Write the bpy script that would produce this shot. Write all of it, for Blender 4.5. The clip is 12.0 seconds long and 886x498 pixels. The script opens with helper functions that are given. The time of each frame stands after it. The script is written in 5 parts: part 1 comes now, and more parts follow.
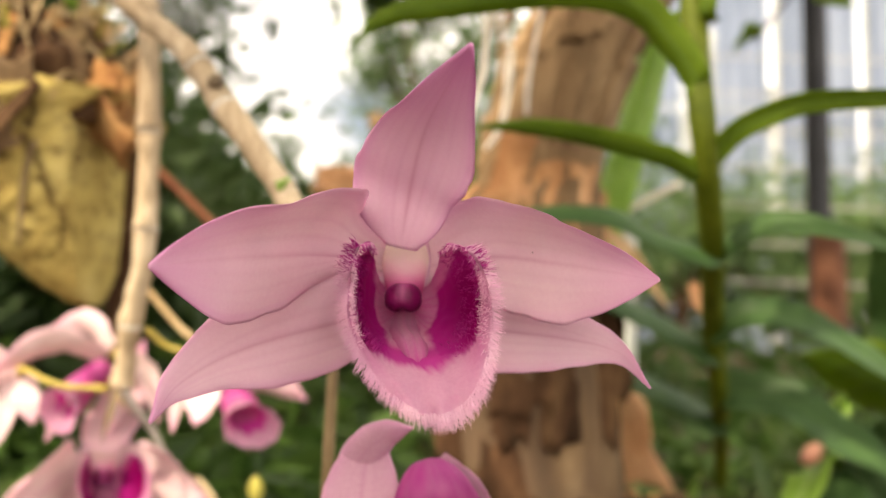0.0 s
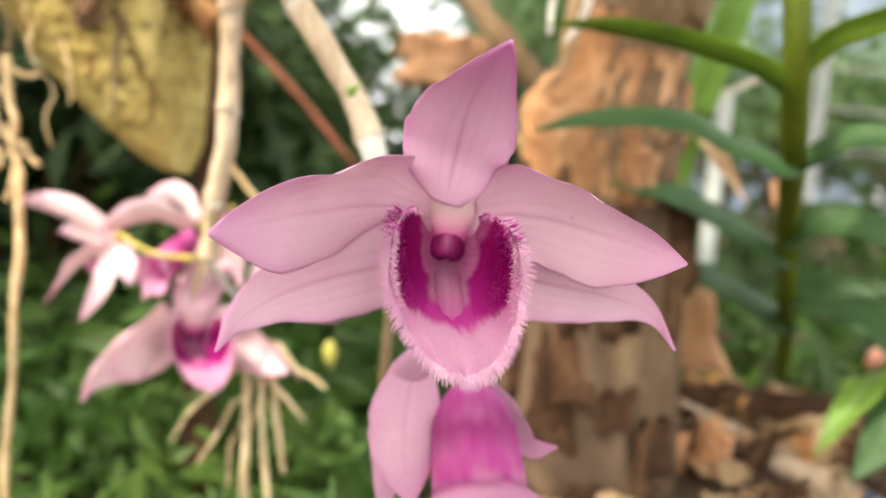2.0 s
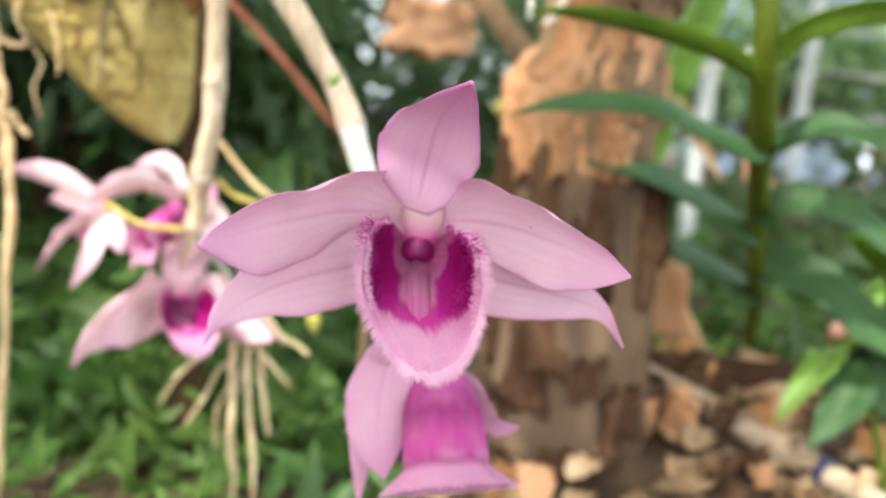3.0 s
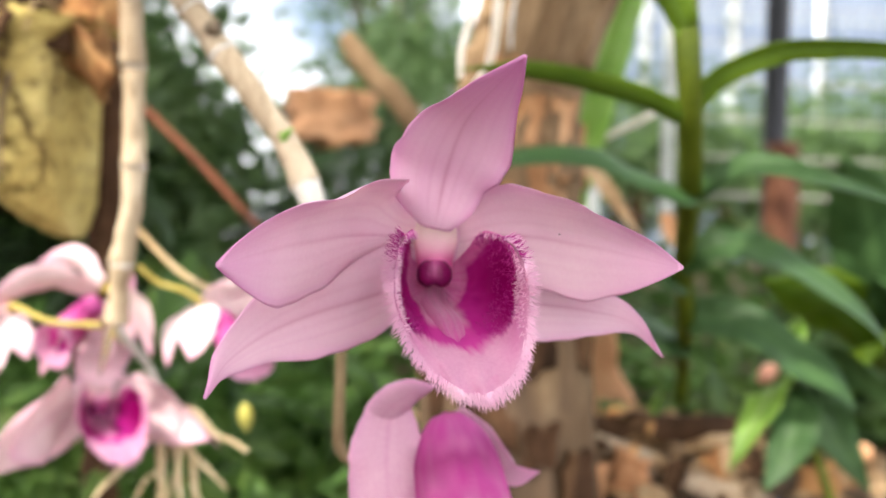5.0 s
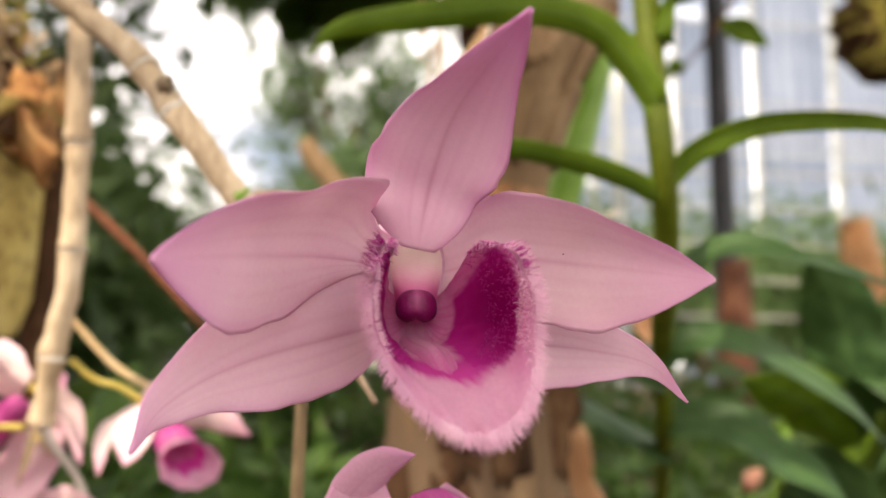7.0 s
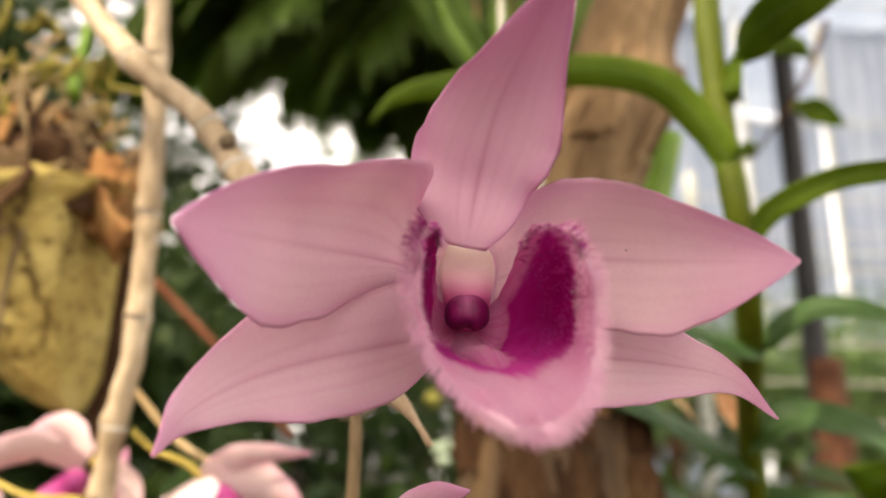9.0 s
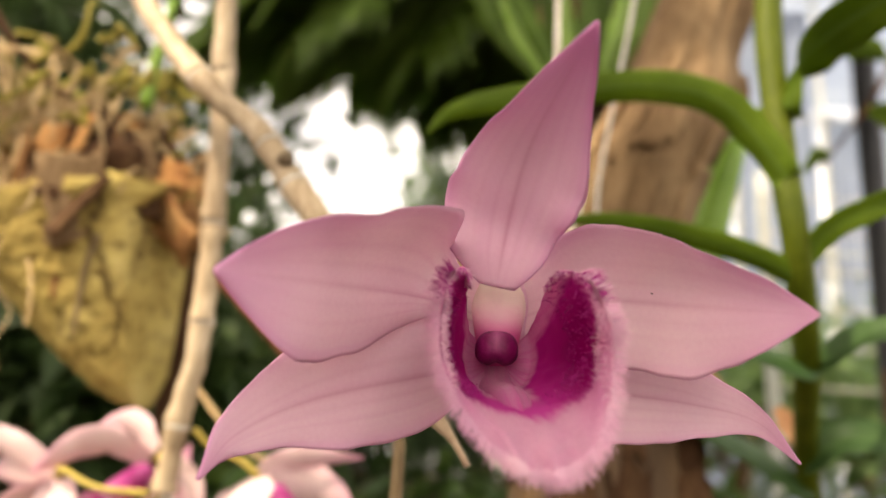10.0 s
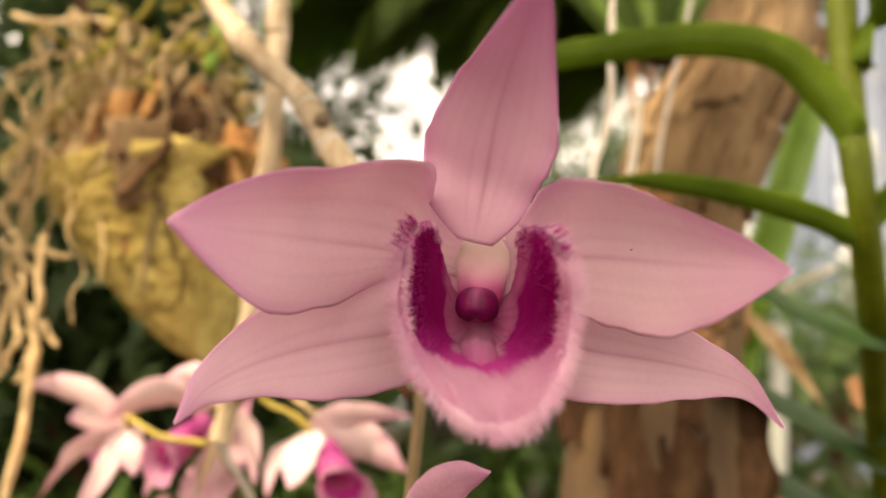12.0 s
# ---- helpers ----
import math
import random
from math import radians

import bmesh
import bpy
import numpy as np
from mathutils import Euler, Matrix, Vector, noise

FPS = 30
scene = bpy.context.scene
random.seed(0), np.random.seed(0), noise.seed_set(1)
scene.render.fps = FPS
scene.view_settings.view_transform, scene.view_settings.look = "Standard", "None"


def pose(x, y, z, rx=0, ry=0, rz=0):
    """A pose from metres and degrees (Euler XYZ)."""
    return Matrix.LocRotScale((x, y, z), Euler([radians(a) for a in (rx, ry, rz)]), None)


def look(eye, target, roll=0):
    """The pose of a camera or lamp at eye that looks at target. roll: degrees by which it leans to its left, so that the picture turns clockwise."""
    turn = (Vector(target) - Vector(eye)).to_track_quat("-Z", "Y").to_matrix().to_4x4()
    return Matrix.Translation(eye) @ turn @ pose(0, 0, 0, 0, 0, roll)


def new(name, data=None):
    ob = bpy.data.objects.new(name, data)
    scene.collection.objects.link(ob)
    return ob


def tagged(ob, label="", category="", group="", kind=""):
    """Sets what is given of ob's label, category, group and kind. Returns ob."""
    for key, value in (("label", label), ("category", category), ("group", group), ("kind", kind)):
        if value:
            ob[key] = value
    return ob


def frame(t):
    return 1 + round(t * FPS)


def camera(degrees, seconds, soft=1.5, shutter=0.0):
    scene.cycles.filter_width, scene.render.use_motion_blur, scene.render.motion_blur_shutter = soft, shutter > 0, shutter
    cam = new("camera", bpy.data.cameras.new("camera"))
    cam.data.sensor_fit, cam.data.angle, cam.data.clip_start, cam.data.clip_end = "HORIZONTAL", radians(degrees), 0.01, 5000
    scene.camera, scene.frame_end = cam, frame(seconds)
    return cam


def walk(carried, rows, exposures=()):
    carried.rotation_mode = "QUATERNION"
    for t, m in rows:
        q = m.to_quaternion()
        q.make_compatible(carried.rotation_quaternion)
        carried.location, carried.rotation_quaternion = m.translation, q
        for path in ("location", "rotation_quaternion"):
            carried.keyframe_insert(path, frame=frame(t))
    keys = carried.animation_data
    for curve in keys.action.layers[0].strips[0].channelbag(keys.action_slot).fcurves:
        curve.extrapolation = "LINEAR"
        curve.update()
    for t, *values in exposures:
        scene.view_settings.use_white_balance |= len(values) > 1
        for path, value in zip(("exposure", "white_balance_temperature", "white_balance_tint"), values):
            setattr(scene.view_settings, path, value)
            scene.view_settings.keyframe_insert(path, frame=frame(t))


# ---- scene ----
cam = camera(58.74, 12.0)
PATH = [
    (0, (0.00839, -0.00924, 0.14558), (-0.00499, 0.48786, 0.19769), 1.47),
    (0.5, (0.00978, -0.00907, 0.14828), (-0.02997, 0.48824, 0.18138), 2.11),
    (1, (0.01733, -0.00889, 0.15065), (-0.04945, 0.48660, 0.15596), 3.03),
    (1.5, (0.01637, -0.01135, 0.15410), (-0.04672, 0.48399, 0.12855), 3.53),
    (2, (0.01401, -0.01471, 0.16097), (-0.04835, 0.47913, 0.11370), 4.76),
    (2.5, (0.01880, -0.02041, 0.16803), (-0.04749, 0.46988, 0.09580), 5.69),
    (3, (0.01715, -0.02335, 0.16994), (-0.03447, 0.46817, 0.09419), 5.79),
    (3.2, (0.01280, -0.02155, 0.16981), (-0.02361, 0.47303, 0.10601), 5.33),
    (5, (-0.00253, -0.01558, 0.15517), (0.01330, 0.48414, 0.14944), 1.48),
    (5.5, (-0.00340, -0.01028, 0.15101), (0.02347, 0.48880, 0.16510), 0.41),
    (6, (-0.00397, -0.00805, 0.14966), (0.03356, 0.48917, 0.18657), -0.31),
    (6.5, (-0.00622, -0.00419, 0.14717), (0.03358, 0.49097, 0.20399), -0.38),
    (7, (-0.00515, 0.00257, 0.14229), (0.03687, 0.49498, 0.21823), 0.64),
    (9, (-0.00179, 0.01179, 0.13138), (-0.00778, 0.49127, 0.27303), 1.06),
    (9.5, (-0.00096, 0.01068, 0.13241), (-0.02670, 0.48740, 0.28100), 2.02),
    (10, (0.00205, 0.00658, 0.13521), (-0.04473, 0.48506, 0.27257), 3.46),
    (10.5, (0.00351, 0.00149, 0.13915), (-0.05024, 0.48268, 0.26394), 3.58),
    (11, (0.00674, -0.00498, 0.13711), (-0.06100, 0.47623, 0.25479), 3.75),
    (11.5, (0.00949, 0.00038, 0.13468), (-0.07269, 0.48012, 0.24910), 4.57),
    (12, (0.01495, 0.00913, 0.13519), (-0.08704, 0.48569, 0.24694), 5.29),
]
EXPOSURES = [(0, 1.84, 8100, 11), (0.5, 1.9, 8200, 11), (1, 1.95, 9000, 12), (1.5, 2.04, 7400, 8), (2.5, 2.2, 6700, 7), (3.2, 2.24, 6100, 4), (5, 2.12, 6500, 9), (5.5, 2.06, 6800, 13), (7, 1.79, 7500, 14), (9.5, 1.72, 8100, 12), (11, 1.70, 8600, 12), (12, 1.74, 9200, 13)]
walk(cam, [(t, look(eye, target, roll)) for t, eye, target, roll in PATH], EXPOSURES)
cam.data.dof.use_dof, cam.data.dof.focus_distance, cam.data.dof.aperture_fstop = True, 0.096, 16.0

# ---- world, sun, exposure ----
SUN_FROM = Vector((-0.42, -0.50, 0.76)).normalized()
world = bpy.data.worlds.new("world")
scene.world = world
world.use_nodes = True
wn = world.node_tree
sky = wn.nodes.new("ShaderNodeTexSky")
sky.sky_type, sky.sun_disc = "NISHITA", False
sky.sun_elevation = math.asin(SUN_FROM.z)
sky.sun_rotation = math.atan2(SUN_FROM.x, SUN_FROM.y)
sky.air_density, sky.dust_density, sky.ozone_density = 0.7, 10.0, 0.3
wn.nodes["Background"].inputs["Strength"].default_value = 0.15
# bright broken cloud over the whole sky
where, cloud, cover, hue = wn.nodes.new("ShaderNodeTexCoord"), wn.nodes.new("ShaderNodeTexNoise"), wn.nodes.new("ShaderNodeValToRGB"), wn.nodes.new("ShaderNodeMix")
cloud.inputs["Scale"].default_value, cloud.inputs["Detail"].default_value = 3.2, 5.0
cover.color_ramp.elements[0].position, cover.color_ramp.elements[1].position = 0.34, 0.52
hue.data_type = "RGBA"
hue.inputs["B"].default_value = (6.0, 6.1, 6.3, 1)
wn.links.new(where.outputs["Generated"], cloud.inputs["Vector"])
wn.links.new(cloud.outputs["Fac"], cover.inputs["Fac"])
wn.links.new(cover.outputs["Color"], hue.inputs["Factor"])
wn.links.new(sky.outputs["Color"], hue.inputs["A"])
wn.links.new(hue.outputs["Result"], wn.nodes["Background"].inputs["Color"])
sun = new("sun", bpy.data.lights.new("sun", "SUN"))
sun.data.energy, sun.data.angle, sun.data.color = 2.0, radians(0.6), (1.0, 0.93, 0.82)
sun.matrix_world = look(SUN_FROM * 5, (0, 0, 0))


# ---- materials ----
def material(name, ramp, scale=40.0, rough=0.6, bump=0.2, detail=6.0, fine=300.0, through_light=0.0, stretch=(1, 1, 1), spec=0.3, attr="", attr_color=None, attr2="", attr2_color=None, vary=0.12):
    """ramp: dark, middle, light colours, mixed by noise at two scales; through_light: share of light that passes a thin blade."""
    m = bpy.data.materials.new(name)
    m.use_nodes = True
    nt = m.node_tree
    nd, lk = nt.nodes, nt.links
    bsdf = nd["Principled BSDF"]
    co = nd.new("ShaderNodeTexCoord")
    mp = nd.new("ShaderNodeMapping")
    mp.inputs["Scale"].default_value = stretch
    lk.new(co.outputs["Object"], mp.inputs["Vector"])
    big, small = nd.new("ShaderNodeTexNoise"), nd.new("ShaderNodeTexNoise")
    for n, s, d in ((big, scale, detail), (small, fine, 3.0)):
        n.inputs["Scale"].default_value, n.inputs["Detail"].default_value = s, d
        lk.new(mp.outputs["Vector"], n.inputs["Vector"])
    mixf = nd.new("ShaderNodeMath")
    mixf.operation = "MULTIPLY_ADD"
    mixf.inputs[1].default_value = 0.35
    lk.new(small.outputs["Fac"], mixf.inputs[0])
    half = nd.new("ShaderNodeMath")
    half.operation = "MULTIPLY"
    half.inputs[1].default_value = 0.68
    lk.new(big.outputs["Fac"], half.inputs[0])
    lk.new(half.outputs[0], mixf.inputs[2])
    cr = nd.new("ShaderNodeValToRGB")
    el = cr.color_ramp.elements
    el[0].position, el[1].position = 0.34, 0.70
    el[0].color, el[1].color = (*ramp[0], 1), (*ramp[2], 1)
    e = el.new(0.52)
    e.color = (*ramp[1], 1)
    lk.new(mixf.outputs[0], cr.inputs["Fac"])
    color = cr.outputs["Color"]
    for a, c in ((attr, attr_color), (attr2, attr2_color)):
        if a:
            at = nd.new("ShaderNodeAttribute")
            at.attribute_name = a
            mx = nd.new("ShaderNodeMix")
            mx.data_type = "RGBA"
            lk.new(at.outputs["Fac"], mx.inputs["Factor"])
            lk.new(color, mx.inputs["A"])
            mx.inputs["B"].default_value = (*c, 1)
            color = mx.outputs["Result"]
    if vary:
        oi, hs = nd.new("ShaderNodeObjectInfo"), nd.new("ShaderNodeHueSaturation")
        rng = nd.new("ShaderNodeMapRange")
        rng.inputs["To Min"].default_value, rng.inputs["To Max"].default_value = 1 - vary, 1 + vary
        lk.new(oi.outputs["Random"], rng.inputs["Value"])
        lk.new(rng.outputs["Result"], hs.inputs["Value"])
        lk.new(color, hs.inputs["Color"])
        color = hs.outputs["Color"]
    lk.new(color, bsdf.inputs["Base Color"])
    bsdf.inputs["Roughness"].default_value = rough
    bsdf.inputs["Specular IOR Level"].default_value = spec
    if bump:
        bp = nd.new("ShaderNodeBump")
        bp.inputs["Strength"].default_value, bp.inputs["Distance"].default_value = bump, 0.4 / fine
        lk.new(mixf.outputs[0], bp.inputs["Height"])
        lk.new(bp.outputs["Normal"], bsdf.inputs["Normal"])
    if through_light:
        tr, ms = nd.new("ShaderNodeBsdfTranslucent"), nd.new("ShaderNodeMixShader")
        ms.inputs["Fac"].default_value = through_light
        lk.new(color, tr.inputs["Color"])
        lk.new(bsdf.outputs["BSDF"], ms.inputs[1])
        lk.new(tr.outputs["BSDF"], ms.inputs[2])
        lk.new(ms.outputs["Shader"], nd["Material Output"].inputs["Surface"])
    return m


PETAL = material("petal", ((0.80, 0.585, 0.665), (0.84, 0.645, 0.71), (0.87, 0.695, 0.735)), 90, 0.5, 0.12, 4, 1800, 0.42, (1, 1, 1), 0.25, "edge", (0.70, 0.33, 0.58), "vein", (0.56, 0.24, 0.38), 0.0)
# darker copy of the petal, with the lower flower's shade in its colour
SHADED_PETAL = material("shaded_petal", ((0.54, 0.29, 0.40), (0.60, 0.35, 0.46), (0.66, 0.42, 0.51)), 90, 0.5, 0.12, 4, 1800, 0.35, (1, 1, 1), 0.25, "edge", (0.60, 0.27, 0.48), "vein", (0.50, 0.22, 0.36), 0.0)
PALE_PETAL = material("pale_petal", ((0.75, 0.57, 0.58), (0.81, 0.66, 0.65), (0.85, 0.74, 0.71)), 90, 0.5, 0.12, 4, 1800, 0.3, (1, 1, 1), 0.25, "edge", (0.72, 0.34, 0.50), "vein", (0.6, 0.32, 0.42), 0.05)
LIP = material("lip", ((0.68, 0.35, 0.53), (0.74, 0.42, 0.59), (0.79, 0.49, 0.64)), 120, 0.55, 0.3, 4, 2200, 0.62, (1, 1, 1), 0.2, "wash", (0.64, 0.03, 0.39), "blotch", (0.26, 0.000, 0.115), 0.0)
HAIR = material("lip_hair", ((0.74, 0.42, 0.60), (0.81, 0.51, 0.67), (0.87, 0.62, 0.73)), 200, 0.6, 0, 2, 900, 0.35, vary=0.0)
DARK_HAIR = material("lip_dark_hair", ((0.30, 0.005, 0.15), (0.42, 0.02, 0.24), (0.58, 0.07, 0.37)), 200, 0.6, 0, 2, 900, 0.2, vary=0.0)
COLUMN = material("column", ((0.80, 0.52, 0.55), (0.84, 0.60, 0.60), (0.86, 0.66, 0.62)), 150, 0.4, 0.1, 3, 1500, 0.15, (1, 1, 1), 0.4, "cream", (0.88, 0.77, 0.68), "blush", (0.70, 0.10, 0.36), 0.0)
CAP = material("anther_cap", ((0.12, 0.001, 0.05), (0.17, 0.003, 0.075), (0.25, 0.012, 0.12)), 400, 0.5, 0.1, 3, 2500, 0.05, (1, 1, 1), 0.25, "shine", (0.55, 0.16, 0.36), vary=0.0)
SPECK = material("speck", ((0.02, 0.01, 0.01), (0.03, 0.02, 0.02), (0.05, 0.03, 0.03)), 900, 0.7, 0, vary=0.0)
PEDICEL = material("pedicel", ((0.40, 0.30, 0.06), (0.50, 0.39, 0.09), (0.57, 0.46, 0.15)), 150, 0.5, 0.1, 3, 900, 0.1)
CANE = material("cane_skin", ((0.21, 0.145, 0.085), (0.39, 0.30, 0.195), (0.56, 0.46, 0.33)), 75, 0.55, 0.5, 8, 700, 0.0, (1, 1, 0.35), 0.35)
CANE_GREY = material("cane_sheath", ((0.40, 0.37, 0.31), (0.52, 0.49, 0.43), (0.62, 0.59, 0.52)), 120, 0.6, 0.6, 8, 900, 0.0, (1, 1, 0.3), 0.3)
SCAR = material("node_scar", ((0.05, 0.04, 0.03), (0.12, 0.09, 0.06), (0.22, 0.17, 0.11)), 300, 0.8, 0.4)
BROWN_STEM = material("brown_stem", ((0.10, 0.065, 0.030), (0.16, 0.11, 0.055), (0.22, 0.16, 0.085)), 160, 0.6, 0.4, 6, 800, 0.0, (1, 1, 0.3))
GREEN_STEM = material("green_stem", ((0.052, 0.075, 0.004), (0.080, 0.108, 0.007), (0.125, 0.150, 0.015)), 90, 0.55, 0.25, 5, 700, 0.0, (1, 1, 0.4), 0.15)
LEAF = material("orchid_leaf", ((0.070, 0.125, 0.007), (0.105, 0.180, 0.011), (0.155, 0.250, 0.018)), 60, 0.50, 0.2, 5, 900, 0.5, (1, 1, 1), 0.2, "vein", (0.13, 0.22, 0.05))
FRESH_LEAF = material("fresh_leaf", ((0.16, 0.30, 0.03), (0.22, 0.40, 0.05), (0.30, 0.48, 0.10)), 60, 0.4, 0.2, 5, 900, 0.4, (1, 1, 1), 0.45, "vein", (0.34, 0.50, 0.16))
BROAD_LEAF = material("broad_leaf", ((0.030, 0.072, 0.022), (0.046, 0.105, 0.032), (0.075, 0.145, 0.045)), 40, 0.45, 0.2, 5, 700, 0.35, (1, 1, 1), 0.25, "vein", (0.085, 0.165, 0.055))
GROUND_LEAF = material("ground_leaf", ((0.026, 0.062, 0.012), (0.062, 0.128, 0.026), (0.135, 0.205, 0.045)), 9, 0.45, 0.1, 3, 200, 0.4, vary=0.35)
FAR_LEAF = material("far_leaf", ((0.03, 0.065, 0.02), (0.06, 0.11, 0.035), (0.11, 0.17, 0.055)), 3, 0.5, 0, 3, 40, 0.35, vary=0.3)
PALM_LEAF = material("palm_leaf", ((0.08, 0.15, 0.025), (0.13, 0.23, 0.04), (0.20, 0.33, 0.06)), 6, 0.4, 0.1, 3, 60, 0.6, vary=0.3)
# the rot attribute mixes in a dark tint, shade painted on the lower trunk
BARK = material("bark", ((0.10, 0.060, 0.031), (0.19, 0.122, 0.066), (0.30, 0.205, 0.118)), 55, 0.85, 1.0, 9, 420, 0.0, (1, 1, 0.28), 0.15, "rot", (0.095, 0.062, 0.040))
BARK_FLAKE = material("bark_flake", ((0.20, 0.09, 0.038), (0.35, 0.18, 0.085), (0.50, 0.30, 0.17)), 60, 0.85, 0.9, 8, 500, 0.0, (1, 1, 0.4), 0.15)
BARK_DARK = material("bark_dark", ((0.02, 0.011, 0.006), (0.06, 0.03, 0.016), (0.12, 0.07, 0.035)), 70, 0.9, 1.0, 9, 450, 0.0, (1, 1, 0.3), 0.1)
# dark tint: holes, plus shade painted into the creases of the husk
HUSK = material("basket_husk", ((0.29, 0.20, 0.06), (0.50, 0.385, 0.125), (0.65, 0.54, 0.22)), 40, 0.8, 0.9, 9, 600, 0.0, (1, 1, 1), 0.15, "crease_shade", (0.06, 0.03, 0.012))
CHIP = material("bark_chip", ((0.19, 0.08, 0.03), (0.37, 0.18, 0.065), (0.52, 0.31, 0.13)), 90, 0.85, 0.8, 8, 500, vary=0.4)
ROOT = material("aerial_root", ((0.34, 0.22, 0.10), (0.50, 0.36, 0.19), (0.64, 0.50, 0.30)), 140, 0.7, 0.5, 6, 900, 0.0, vary=0.2)
YELLOW_ROOT = material("dry_bract", ((0.42, 0.31, 0.16), (0.56, 0.44, 0.26), (0.66, 0.56, 0.37)), 120, 0.7, 0.4, 6, 900, 0.15)
WHITE_ROOT = material("white_root", ((0.62, 0.56, 0.46), (0.74, 0.68, 0.58), (0.82, 0.78, 0.70)), 140, 0.55, 0.3, 5, 900)
MOSS = material("moss_stem", ((0.12, 0.10, 0.015), (0.22, 0.19, 0.03), (0.32, 0.28, 0.06)), 120, 0.75, 0.4, 6, 800, vary=0.25)
RED_TWIG = material("red_twig", ((0.14, 0.04, 0.02), (0.24, 0.08, 0.04), (0.32, 0.13, 0.07)), 120, 0.6, 0.3)
WIRE = material("wire", ((0.35, 0.33, 0.30), (0.45, 0.43, 0.40), (0.55, 0.53, 0.50)), 200, 0.35, 0.1, 3, 900, spec=0.6)
SOIL = material("soil", ((0.028, 0.018, 0.011), (0.068, 0.045, 0.028), (0.13, 0.09, 0.055)), 22, 0.95, 1.0, 10, 260, 0.0, spec=0.1, vary=0.0)
SHEET = material("plastic_sheet", ((0.20, 0.26, 0.36), (0.28, 0.34, 0.45), (0.37, 0.44, 0.54)), 2, 0.4, 0.2, 3, 20, 0.5, (1, 1, 0.2), vary=0.1)
STICK = material("weathered_stick", ((0.24, 0.17, 0.11), (0.38, 0.29, 0.20), (0.52, 0.43, 0.32)), 60, 0.8, 0.7, 8, 500, 0.0, (1, 1, 1))
LITTER = material("dry_litter", ((0.12, 0.07, 0.03), (0.32, 0.20, 0.10), (0.60, 0.45, 0.28)), 30, 0.8, 0.4, 6, 300, 0.1, vary=0.45)
TAPE = material("blue_tape", ((0.02, 0.025, 0.06), (0.035, 0.045, 0.10), (0.06, 0.075, 0.15)), 200, 0.5, 0.2, vary=0.0)
POST = material("dark_post", ((0.012, 0.013, 0.016), (0.022, 0.024, 0.03), (0.04, 0.042, 0.05)), 10, 0.5, 0.2, 6, 120)
GREY_POST = material("pale_post", ((0.28, 0.30, 0.28), (0.37, 0.39, 0.36), (0.46, 0.47, 0.44)), 20, 0.7, 0.3, 6, 200)
RUST = material("rusty_panel", ((0.05, 0.018, 0.010), (0.11, 0.042, 0.022), (0.20, 0.09, 0.05)), 14, 0.8, 0.4, 8, 200)
TERRA = material("terracotta", ((0.36, 0.17, 0.08), (0.50, 0.26, 0.13), (0.60, 0.36, 0.21)), 40, 0.85, 0.5, 8, 400)
PINK_BUD = material("pink_bud", ((0.62, 0.26, 0.18), (0.72, 0.36, 0.26), (0.80, 0.48, 0.36)), 90, 0.5, 0.1, 4, 600, 0.25)
# mint green made pale to carry the sunlight in its colour
SUNLIT_MINT = material("sunlit_mint_leaf", ((0.45, 0.60, 0.42), (0.56, 0.70, 0.53), (0.66, 0.78, 0.62)), 60, 0.5, 0.1, 4, 600, 0.3)
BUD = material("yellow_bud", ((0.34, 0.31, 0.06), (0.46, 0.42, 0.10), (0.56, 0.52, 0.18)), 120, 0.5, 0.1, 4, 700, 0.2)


# ---- mesh helpers ----
def raw(name, verts, faces, mat, smooth=True, attrs=None, mats=None, which=None, rim=0):
    me = bpy.data.meshes.new(name)
    me.from_pydata([tuple(map(float, v)) for v in verts], [], faces)
    for m in mats or [mat]:
        me.materials.append(m)
    if which is not None:
        me.polygons.foreach_set("material_index", which)
    me.polygons.foreach_set("use_smooth", [smooth] * (len(me.polygons) - rim) + [False] * rim)
    for key, values in (attrs or {}).items():
        a = me.attributes.new(key, "FLOAT", "POINT")
        a.data.foreach_set("value", np.asarray(values, dtype=np.float32))
    me.update()
    return me


def thing(name, me, label, category, group="", kind=""):
    return tagged(new(name, me), label, category, group, kind)


def holder(name, place, label, category, group=""):
    e = new(name)
    e.empty_display_size = 0.01
    e.location = place
    return tagged(e, label, category, group)


def part(name, me, parent, label=""):
    o = new(name, me)
    o.parent = parent
    o.matrix_parent_inverse = Matrix.Translation(parent.matrix_basis.translation).inverted() if parent.parent is None else Matrix.Identity(4)
    if label:
        o["label"] = label
    return o


def grid_faces(nu, nv, wrap=False):
    f = []
    for i in range(nu - 1):
        for j in range(nv - (0 if wrap else 1)):
            k = (j + 1) % nv
            f.append((i * nv + j, i * nv + k, (i + 1) * nv + k, (i + 1) * nv + j))
    return f


def spline(pts, n):
    """n points on a smooth curve through pts."""
    p = np.array(pts, float)
    if len(p) == 2:
        s = np.linspace(0, 1, n)[:, None]
        return p[0] * (1 - s) + p[1] * s
    q = np.vstack([2 * p[0] - p[1], p, 2 * p[-1] - p[-2]])
    s = np.linspace(0, len(p) - 1 - 1e-9, n)
    i = s.astype(int)
    f = (s - i)[:, None]
    a, b, c, d = q[i], q[i + 1], q[i + 2], q[i + 3]
    return 0.5 * (2 * b + (c - a) * f + (2 * a - 5 * b + 4 * c - d) * f * f + (3 * b - a - 3 * c + d) * f ** 3)


def curve(values, s):
    """Smooth reading of evenly spaced values at s in 0..1."""
    v = spline([(i, x, 0) for i, x in enumerate(values)], 201)[:, 1]
    return np.interp(s, np.linspace(0, 1, 201), v)


def unit(v):
    return v / (np.linalg.norm(v) + 1e-12)


